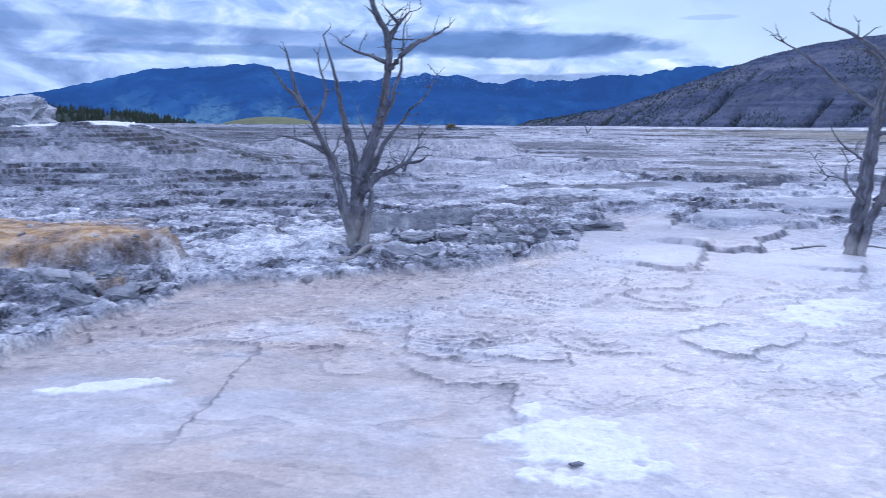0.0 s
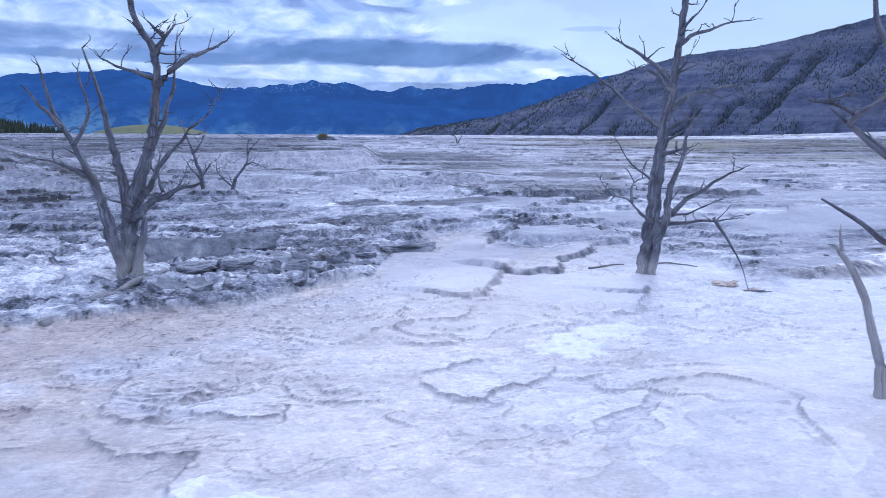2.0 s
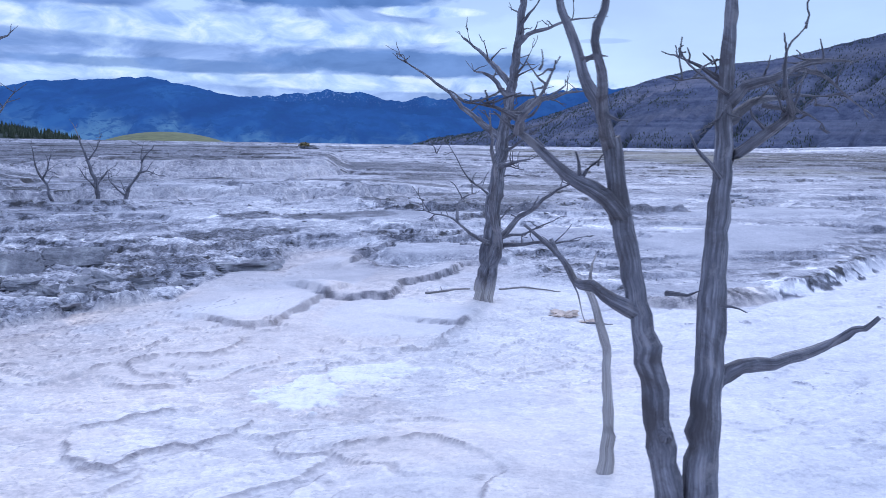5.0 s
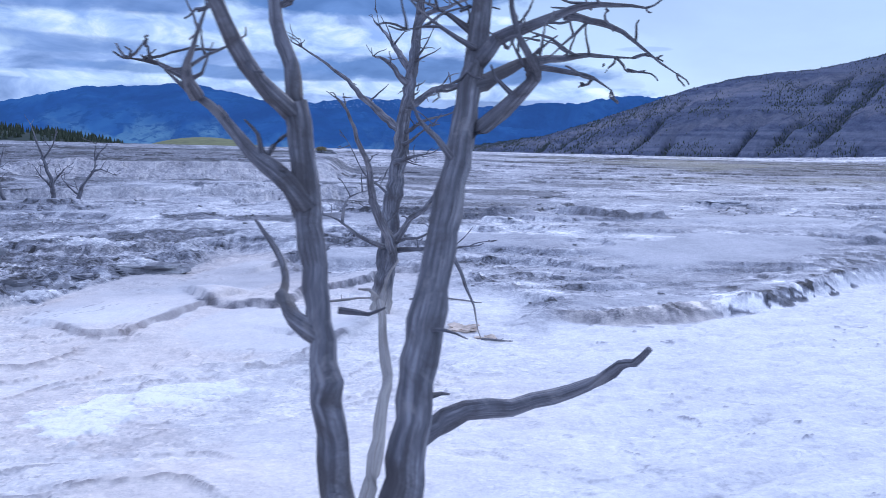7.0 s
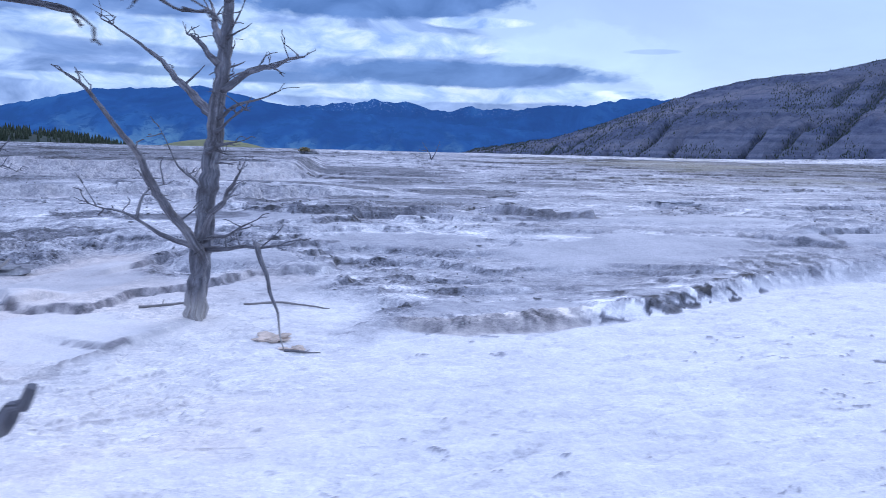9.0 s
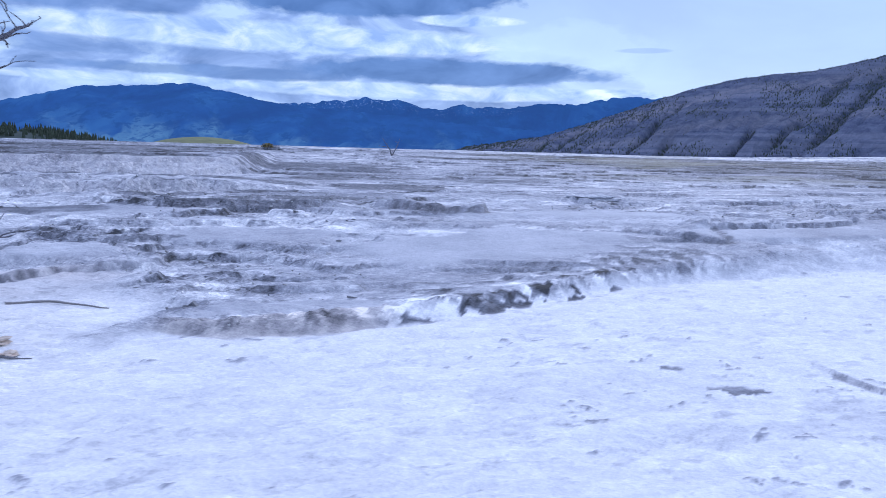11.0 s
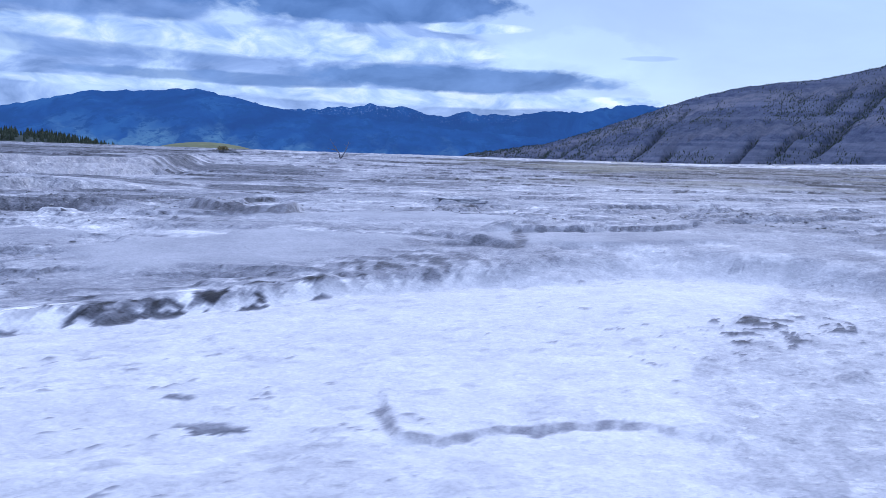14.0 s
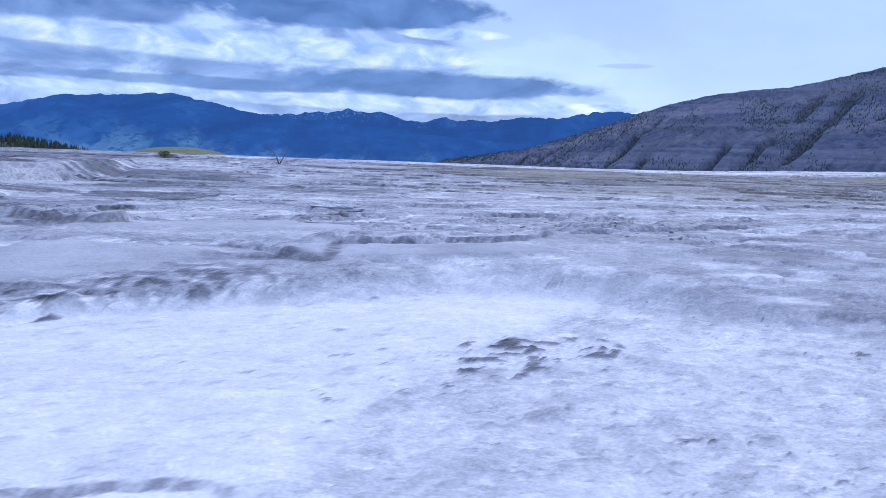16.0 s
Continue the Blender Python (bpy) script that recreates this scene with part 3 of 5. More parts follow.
    white = smooth(0.16, 0.30, fbm(x / (1.0 * wide), y / (0.5 * wide), 50, 5, 0.6)) * (1 - 0.5 * near_left)
    tN = tN - 0.20 * clump * (0.8 + n2) + 0.13 * white
    tN = tN + face * (0.66 + 0.06 * flute - tN) * 0.8
    tN = tN + pond * (0.63 + 0.10 * n1 + 0.05 * streak - tN)
    band = smooth(-1.1, -0.2, s + 0.3 * n1) * smooth(0.05, -0.1, s) * smooth(3.0, 0.5, x)
    upper = smooth(10.8, 13.0, y + 0.8 * n1) * smooth(8.0, 6.5, x)
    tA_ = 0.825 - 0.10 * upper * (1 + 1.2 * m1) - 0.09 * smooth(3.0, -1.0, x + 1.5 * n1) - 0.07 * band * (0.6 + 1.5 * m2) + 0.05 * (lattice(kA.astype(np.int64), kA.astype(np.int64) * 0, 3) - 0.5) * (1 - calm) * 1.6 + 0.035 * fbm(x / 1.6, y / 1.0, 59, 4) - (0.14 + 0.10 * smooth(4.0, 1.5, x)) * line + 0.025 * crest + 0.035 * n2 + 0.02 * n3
    dash = smooth(0.20, 0.36, fbm((x + 0.3 * y) / 0.30 + n1, (y - 0.2 * x) / 0.15 + m1, 60, 5, 0.68)) * calm * smooth(-0.3, 0.1, fbm(x / 1.1, y / 0.9, 68, 3))
    dots = smooth(0.34, 0.46, fbm(x / 0.22 + 1.5 * n1, y / 0.14 + m1, 57, 5, 0.66)) * calm * smooth(-0.1, 0.2, fbm(x / 1.5, y / 1.2, 67, 2))
    nubs = smooth(0.10, 0.20, fbm(x / 0.28 + n1, y / 0.15 + 0.6 * m1, 55, 5, 0.62)) * blob(x, y, 18.75, 12.5, 1.0, 0.75, 25, 0.8)
    # creases of the folds are greyed, their shade put into the tone
    tA_ = tA_ - 0.005 * calm + 0.05 * calm * fbm((x + 0.3 * y) / 0.5, (y - 0.3 * x) / 0.2, 69, 5, 0.65) - 0.09 * dash - 0.30 * dots - 0.38 * nubs - 0.07 * folds * smooth(0.05, 0.0, off_crease) * smooth(-0.1, 0.15, m1)
    tA_ = tA_ - slope * (0.055 + 0.085 * smooth(-0.05, 0.20, rill + 0.3 * n2)) - 0.06 * blob(x, y, 14.2, 8.55, 1.6, 0.5, 5, 1.2) * smooth(-0.2, 0.15, n2 + m1)
    grey_east = smooth(20.4, 23.5, x + 1.2 * n1 + 0.75 * (y - 14.5)) * smooth(30, 22, y) * smooth(19.0, 20.5, x)
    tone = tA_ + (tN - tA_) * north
    tone = tone - 0.13 * grey_east * (0.8 + n1)
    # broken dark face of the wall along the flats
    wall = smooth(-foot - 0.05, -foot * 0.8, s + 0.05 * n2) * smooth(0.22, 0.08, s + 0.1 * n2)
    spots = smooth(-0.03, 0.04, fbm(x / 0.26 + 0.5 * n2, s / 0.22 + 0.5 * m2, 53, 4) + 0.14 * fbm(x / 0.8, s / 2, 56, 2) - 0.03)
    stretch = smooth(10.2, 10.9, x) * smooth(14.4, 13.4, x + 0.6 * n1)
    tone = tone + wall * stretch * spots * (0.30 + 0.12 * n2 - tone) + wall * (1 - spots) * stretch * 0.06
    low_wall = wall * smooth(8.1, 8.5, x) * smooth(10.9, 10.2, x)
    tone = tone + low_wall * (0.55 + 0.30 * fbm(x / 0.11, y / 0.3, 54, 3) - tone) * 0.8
    crumbs = smooth(-0.25, -0.05, s) * smooth(1.6, 0.3, s + 0.5 * n1) * smooth(8, 9.5, x) * smooth(17.5, 14.5, x) * (1 - 0.8 * pond)
    tone = tone + crumbs * (0.22 * smooth(0.05, 0.2, fbm(x / 0.22, y / 0.30, 70, 4, 0.62)) - 0.22 * smooth(0.06, 0.2, fbm(x / 0.25, y / 0.32, 71, 4, 0.62)))
    # lips and rim faces pulled to a dark tone, stain with shade painted in
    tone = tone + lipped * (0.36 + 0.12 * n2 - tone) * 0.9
    tone = tone + stain * np.clip(0.88 + 0.3 * n2 + 0.8 * fbm(x / (0.6 * wide), y / (0.25 * wide), 44, 5, 0.6), 0.0, 1.0) * (0.34 - tone)
    tone = tone + powder * (1.0 - 0.4 * near_left) * (0.92 + 0.03 * n2 - tone)
    tone = tone + shelf * (0.50 + 0.4 * n1 + 0.25 * n2 - tone) * 0.75
    z = z + 0.03 * clump * north * (1 - 0.5 * far) + 0.006 * dash + 0.02 * nubs + 0.010 * dots

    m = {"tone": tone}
    warm = smooth(9.0, 3.5, x + 2.0 * fbm(x / 2, y / 2, 61, 3)) * (1 - north)
    m["cream"] = np.clip(warm * (0.60 + 0.6 * smooth(-0.2, 0.2, fbm(x / 1.5, y / 0.9, 63, 4))) * (1 - 0.5 * pool) * (1 - powder) + 0.30 * face + 0.15 * smooth(22, 30, y) * smooth(-0.1, 0.3, patch), 0, 1)
    m["tan"] = np.clip(0.55 * smooth(-1.0, -0.1, s) * smooth(0.05, -0.1, s) * smooth(3.0, 0.5, x) * smooth(-0.2, 0.2, n1 + 0.05) + 0.5 * brown + 0.25 * line * warm + 0.45 * low_wall, 0, 0.8)
    m["tan"] = np.maximum(m["tan"], 0.50 * smooth(2.4, -1.5, x + n1) * (1 - north) * smooth(-0.25, 0.15, fbm(x / 1.1, y / 0.6, 66, 4)) * (1 - powder))
    m["ochre"] = ledge * np.clip(0.65 + 0.9 * n1 + 0.4 * m2, 0, 1) + 0.6 * shelf * smooth(0.05, 0.3, n1) * (1 - ledge)
    m["rough"] = np.clip(north * (0.55 + 0.25 * layer + 0.3 * near_left) * (1 - 0.6 * pond) * (1 - 0.4 * open_flat) + (1 - north) * (0.22 + 0.22 * flaky_zone + 0.18 * slope) * (1 - 0.8 * pool), 0, 1)
    m["grass"] = smooth(36, 48, y) * smooth(96, 80, y) * smooth(14, 30, x) * smooth(0.0, 0.25, fbm(x / 9, y / 4, 65, 5) + 0.02) * 0.6
    return z, m


def sheet(name, xs, ys, heights, mat, attributes=None, label="", category=""):
    """A height field over a grid of places."""
    rows, cols = xs.shape
    co = np.stack([xs, ys, heights], -1).reshape(-1, 3).astype(np.float32)
    idx = np.arange(rows * cols).reshape(rows, cols)
    quads = np.stack([idx[:-1, :-1], idx[:-1, 1:], idx[1:, 1:], idx[1:, :-1]], -1).reshape(-1, 4).astype(np.int32)
    me = bpy.data.meshes.new(name)
    me.vertices.add(len(co))
    me.vertices.foreach_set("co", co.ravel())
    me.loops.add(quads.size)
    me.loops.foreach_set("vertex_index", quads.ravel())
    me.polygons.add(len(quads))
    me.polygons.foreach_set("loop_start", np.arange(0, quads.size, 4, dtype=np.int32))
    me.polygons.foreach_set("loop_total", np.full(len(quads), 4, dtype=np.int32))
    me.polygons.foreach_set("use_smooth", np.ones(len(quads), dtype=bool))
    me.update(calc_edges=True)
    for key, values in (attributes or {}).items():
        a = me.attributes.new(key, "FLOAT", "POINT")
        a.data.foreach_set("value", np.clip(values, 0, 1).ravel().astype(np.float32))
    me.materials.append(mat)
    return tagged(new(name, me), label, category, kind="structure")


def ground_at(x, y):
    z, _ = terrain(np.array([[float(x)]]), np.array([[float(y)]]))
    return float(z[0, 0])


def build_ground():
    ys = [*np.arange(-14, -2, 0.3), *np.arange(-2, 3.4, 0.08)]
    while ys[-1] < 112:
        ys.append(ys[-1] + min(0.00047 * ys[-1] ** 2, 0.0052 * ys[-1]))
    y = np.array(ys)
    u = np.linspace(0, 1, 1440)
    left, right = -0.62 * np.maximum(y, 0) - 4.0 - 8 * smooth(4, -1, y), 17.0 + 0.80 * np.maximum(y - 5, 0) + 4.0 + 8 * smooth(4, -1, y)
    xs = left[:, None] + u[None, :] * (right - left)[:, None]
    yy = np.repeat(y[:, None], len(u), 1)
    blocks = [terrain(xs[k:k + 24], yy[k:k + 24]) for k in range(0, len(y), 24)]
    z = np.concatenate([b[0] for b in blocks])
    masks = {key: np.concatenate([b[1][key] for b in blocks]) for key in blocks[0][1]}
    z = z - 6.0 * smooth(98, 112, yy + 3 * fbm(xs / 20, yy / 20, 3, 3)) 
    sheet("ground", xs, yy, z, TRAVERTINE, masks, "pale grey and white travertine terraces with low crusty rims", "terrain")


build_ground()

# ---- distance ----


def profile(az, rows):
    return np.interp(az, [r[0] for r in rows], [r[1] for r in rows])


def build_far():
    # valley floor behind the edge of the terraces, out to the horizon
    a, d = np.meshgrid(np.radians(np.linspace(-60, 75, 80)), np.geomspace(108, 4800, 60))
    x, y = d * np.sin(a), d * np.cos(a)
    z = -4 - 0.02 * d - 12 * smooth(100, 400, d) + 6 * fbm(x / 300, y / 300, 9, 3) * smooth(150, 500, d)
    sheet("valley", x, y, z, MEADOW, None, "dim grassy valley floor behind the terraces", "ground")

    # the long blue range
    rows = ((-60, 2.0), (-40, 1.6), (-29, 1.7), (-26.4, 2.2), (-24, 2.8), (-20.4, 3.7), (-16.4, 4.0), (-13.6, 4.25), (-11.2, 3.8),
            (-8.8, 3.3), (-5.6, 2.9), (-2, 2.7), (1, 2.5), (4, 2.2), (8, 1.9), (13, 1.6), (20, 1.5), (75, 1.5))
    az = np.linspace(-60, 75, 900)
    t = np.linspace(0, 1, 90)
    A, S = np.meshgrid(az, t)
    D = 2600 + 1300 * S
    x, y = D * np.sin(np.radians(A)), D * np.cos(np.radians(A))
    crest = np.tan(np.radians(profile(A, rows))) * D
    bend = 1.6 * fbm(A / 3, S * 3, 73, 4)
    ridges = np.abs(fbm(A / 2.6 + bend + 0.5 * S, S * 2.2 + 0.4 * bend, 71, 5)) * 2
    z = -110 + (crest + 110) * S**0.8 - 70 * ridges * S * (1 - S) * 2 + 9 * fbm(A * 2.2, S * 3, 72, 4) * S
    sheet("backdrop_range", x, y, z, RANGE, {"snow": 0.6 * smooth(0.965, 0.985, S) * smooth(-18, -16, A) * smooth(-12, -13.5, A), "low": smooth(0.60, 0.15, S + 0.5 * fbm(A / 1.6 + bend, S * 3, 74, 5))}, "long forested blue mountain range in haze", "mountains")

    # snowy peaks behind it
    rows = ((-20, 2), (-10, 2.9), (-5.6, 3.2), (-3.2, 3.5), (-1.5, 3.85), (1.0, 3.65), (3.5, 3.1), (4.6, 3.15), (5.6, 3.4), (7.2, 3.25), (9.7, 3.35),
            (12.2, 3.7), (14.2, 3.6), (16.2, 4.05), (18.5, 4.2), (24, 4.0), (40, 3.0))
    az = np.linspace(-20, 40, 700)
    A, S = np.meshgrid(az, np.linspace(0, 1, 70))
    D = 3950 + 500 * S
    x, y = D * np.sin(np.radians(A)), D * np.cos(np.radians(A))
    crest = np.tan(np.radians(profile(A, rows) + 0.06 - 0.42 * np.abs(fbm(A / 1.7, A * 0 + 3.3, 75, 4)) + 0.11 * fbm(A / 0.35, A * 0 + 1.3, 76, 4))) * D
    ridges = np.abs(fbm(A / 1.5, S * 1.2, 77, 5)) * 2
    z = -110 + (crest + 110) * S - 90 * ridges * S * (1 - S) * 2
    snow = smooth(0.84, 0.97, S) * smooth(-8, -6, A) * (smooth(3.2, 1.5, A) + 0.45 * smooth(3.0, 4.0, A) * smooth(11, 9, A))
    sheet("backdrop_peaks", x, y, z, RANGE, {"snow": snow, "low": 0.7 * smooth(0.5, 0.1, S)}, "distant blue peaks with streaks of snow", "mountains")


def hill_height(A, S):
    rows = ((0, -1.2), (4, -0.3), (6.5, 0.45), (11.9, 1.3), (15.1, 2.3), (17.8, 3.25), (20.5, 4.25), (22.7, 4.95), (25.2, 5.5), (27.6, 5.8),
            (30.0, 6.0), (31.8, 6.35), (34.6, 7.0), (37.3, 7.6), (45, 8.3), (60, 7.0), (75, 6))
    D = 900 + 700 * S
    crest = np.tan(np.radians(profile(A, rows))) * D
    lean = A - 8 * S + 1.1 * fbm(A / 2.5, S * 3, 80, 4)       # gullies run down to the left
    cut = np.full(A.shape, 9.0)
    for k, q in enumerate((-3.5, 0.2, 2.6, 5.5, 7.4, 10.1, 12.2, 14.6, 17.6, 19.4, 22.5, 25.0, 27.2, 30.4, 33.0, 36.5, 40.0, 44.0)):
        cut = np.minimum(cut, np.abs(lean - q) * (1.0 if k % 3 else 0.75))
    gully = smooth(0.8, 0.0, cut) * smooth(0.02, 0.3, S) * smooth(1.0, 0.8, S) * smooth(-0.22, 0.12, fbm(A / 3.5, S * 2.2, 85, 3))
    ribs = np.abs(fbm(lean / 1.4, S * 1.6, 81, 5, 0.55)) * 2
    z = -45 + (crest + 45) * S**0.85 - (17 * gully + 9 * ribs) * np.sin(np.pi * S) ** 0.6 + 2 * fbm(A * 3, S * 9, 83, 4) + 3.0 * fbm(lean * 2.6, S * 16, 84, 3) * np.sin(np.pi * S)
    return D * np.sin(np.radians(A)), D * np.cos(np.radians(A)), z, gully


def build_hill():
    A, S = np.meshgrid(np.linspace(0, 75, 900), np.linspace(0, 1, 200))
    x, y, z, gully = hill_height(A, S)
    cliff = smooth(0.80, 0.86, S) * smooth(0.95, 0.90, S) + 0.7 * smooth(0.52, 0.56, S) * smooth(0.64, 0.60, S)
    sheet("hill", x, y, z, HILL, {"scrub": 0.9 * smooth(0.25, 0.8, gully), "cliff": cliff}, "bare grey-brown hillside under painted blue haze, with rock bands and scattered conifers", "hill")
    rng = np.random.default_rng(5)
    n = 90000
    A, S = rng.uniform(3, 46, n), rng.uniform(0.05, 1.0, n) ** 0.8
    _, _, _, gully = hill_height(A, S)
    keep = (rng.uniform(0, 1, n) < 0.42 * smooth(-0.1, 0.3, fbm(A / 2, S * 5, 88, 4)) + 0.8 * smooth(0.4, 0.9, gully) + 0.12 * smooth(0.93, 1.0, S) + 0.25 * smooth(24, 8, A)) | ((S > 0.985) & (rng.uniform(0, 1, n) < 0.55))
    A, S = A[keep], S[keep]
    x, y, z, gully = hill_height(A, S)
    h = 0.9 + 2.6 * rng.uniform(0, 1, len(x)) ** 1.8
    w = h * rng.uniform(0.28, 0.45, len(x))
    verts, faces = [], []
    ang = np.arange(5) * 2 * np.pi / 5
    for k in range(len(x)):
        b = len(verts)
        verts += [(x[k] + w[k] * math.cos(q), y[k] + w[k] * math.sin(q), z[k] - 1) for q in ang] + [(x[k], y[k], z[k] + h[k])]
        faces += [(b + j, b + (j + 1) % 5, b + 5) for j in range(5)]
    me = bpy.data.meshes.new("hillside_trees")
    me.from_pydata(verts, [], faces)
    me.materials.append(CONIFER)
    tagged(new("hillside_trees", me), "scattered dark conifers on the hillside", "trees", kind="stuff")


build_far()
build_hill()

# ---- dead trees ----


def tube(rings, seed=0, sides=10, rough=0.12):
    """One limb through (place, radius): round, a little lumpy, closed to a point."""
    rng = random.Random(seed)
    bm = bmesh.new()
    uv = bm.loops.layers.uv.new("UVMap")
    pts = [Vector(p) for p, _ in rings]
    up = Vector((0.31, 0.17, 0.93))
    loops, run, lengths = [], 0.0, []
    phase = rng.uniform(0, 6)
    for k, (p, r) in enumerate(zip(pts, [q for _, q in rings])):
        d = (pts[min(k + 1, len(pts) - 1)] - pts[max(k - 1, 0)]).normalized()
        side = d.cross(up if abs(d.dot(up)) < 0.9 else Vector((1, 0, 0))).normalized()
        other = side.cross(d)
        if k:
            run += (p - pts[k - 1]).length
        lengths.append(run)
        ring = []
        for j in range(sides):
            a = j * 2 * math.pi / sides
            w = r * (1 + rough * math.sin(2 * a + phase + run * 1.2) + rough * 0.8 * math.sin(3 * a - phase * 2 + run * 1.9) + rough * rng.uniform(-0.5, 0.5))
            ring.append(bm.verts.new(p + side * (w * math.cos(a)) + other * (w * math.sin(a))))
        loops.append(ring)
    for k in range(len(loops) - 1):
        for j in range(sides):
            f = bm.faces.new((loops[k][j], loops[k][(j + 1) % sides], loops[k + 1][(j + 1) % sides], loops[k + 1][j]))
            f.smooth = True
            for loop, (jj, kk) in zip(f.loops, ((j, k), (j + 1, k), (j + 1, k + 1), (j, k + 1))):
                loop[uv].uv = (jj / sides, lengths[kk])
    bm.faces.new(list(reversed(loops[0])))
    bm.faces.new(loops[-1])
    return bm


def finer(points, r0, r1, step, seed, wander):
    """A smooth run of rings through the given places, with small kinks."""
    rng = random.Random(seed)
    pts = [Vector(p) for p in points]
    pts = [pts[0] * 2 - pts[1], *pts, pts[-1] * 2 - pts[-2]]
    out = []
    for k in range(1, len(pts) - 2):
        a, b, c, d = pts[k - 1:k + 3]
        m = max(2, int((c - b).length / step))
        for q in range(m):
            t = q / m
            out.append(0.5 * (2 * b + (c - a) * t + (2 * a - 5 * b + 4 * c - d) * t * t + (3 * b - a - 3 * c + d) * t**3))
    out.append(pts[-2])
    n = len(out) - 1
    rings = []
    for k, p in enumerate(out):
        f = k / n
        r = r0 + (r1 - r0) * f**0.85
        j = wander * r if 0 < k else 0
        bend = noise.noise_vector(p * 3.3 + Vector((seed, 0, 0))) * (0.045 * min(1.0, 3 * f)) if r0 < 0.09 else Vector((0, 0, 0))
        rings.append((p + bend + Vector((rng.uniform(-j, j), rng.uniform(-j, j), rng.uniform(-j, j))), r * rng.uniform(0.92, 1.08)))
    return rings


def part(name, bm, mat, parent, label=""):
    me = bpy.data.meshes.new(name)
    bm.to_mesh(me)
    bm.free()
    me.materials.append(mat)
    ob = new(name, me)
    ob.parent = parent
    return tagged(ob, label)


def chalked(ob, low, high):
    """White mineral crust, up from the foot of a trunk."""
    me = ob.data
    a = me.attributes.new("chalk", "FLOAT", "POINT")
    a.data.foreach_set("value", [min(1.0, max(0.0, (high - v.co.z) / (high - low))) for v in me.vertices])
    return ob


class DeadTree:
    """A bare tree: its Empty stands at the foot, limbs are parts; places are metres from the foot."""

    def __init__(self, x, y, label, chalk=(0.1, 0.8), z=None):
        self.root = tagged(new("dead_tree"), label, "dead tree", "dead trees on the terraces")
        self.root.location = (x, y, ground_at(x, y) - 0.03 if z is None else z)
        self.chalk, self.seed, self.fork, self.girth = chalk, int(abs(x * 131 + y * 17)) + 1, 1.0, 1.0

    def limb(self, name, points, r0, r1, step=0.07, wander=0.22, twigs=0, parent=None):
        self.seed += 1
        r0, r1 = r0 * self.girth, r1 * self.girth
        rings = finer(points, r0, r1 if name == "trunk" else r1 * 0.5, step, self.seed, wander)
        ob = part(name, tube(rings, self.seed, 14 if r0 > 0.08 else 9 if r0 > 0.03 else 6), WOOD, parent or self.root)
        chalked(ob, *self.chalk)
        rng = random.Random(self.seed * 7)

        def twig(p, d, n, r):
            """A thin crooked twig; returns its middle."""
            bend = Vector((rng.uniform(-1, 1), rng.uniform(-1, 1), rng.uniform(-0.5, 1))) * (0.32 * n)
            q = [p, p + d * n * 0.35 + bend * 0.5, p + d * n * 0.7 + bend, p + d * n + bend * rng.uniform(0.3, 1.6)]
            self.seed += 1
            chalked(part("twig", tube(finer(q, r, 0.0035, 0.06, self.seed, 0.35), self.seed, 5), WOOD, ob), *self.chalk)
            return q[2]

        if twigs and r1 < 0.04:
            # the end breaks up into a crooked fork
            p, way = rings[-1][0], (rings[-1][0] - rings[-3][0]).normalized()
            for _ in range(2):
                d = (way * 1.3 + Vector((rng.uniform(-0.8, 0.8), rng.uniform(-0.8, 0.8), rng.uniform(-0.3, 0.7)))).normalized()
                twig(p, d, rng.uniform(0.07, 0.20) * self.fork, max(0.0055, r1 * 0.40))
        for _ in range(twigs + (2 if twigs and self.fork > 0.8 else 0)):
            k = rng.randrange(len(rings) // 4, len(rings))
            p, r = rings[k]
            d = Vector((rng.uniform(-1, 1), rng.uniform(-0.8, 0.8), rng.uniform(-0.3, 1))).normalized()
            n = rng.uniform(0.08, 0.30)
            m = twig(p, d, n, min(0.016, max(0.008, r * 0.45)))
            if rng.random() < 0.6:
                e = (d + Vector((rng.uniform(-1, 1), rng.uniform(-1, 1), rng.uniform(-0.6, 0.9)))).normalized()
                twig(m, e, n * rng.uniform(0.35, 0.7), 0.007)
        return ob


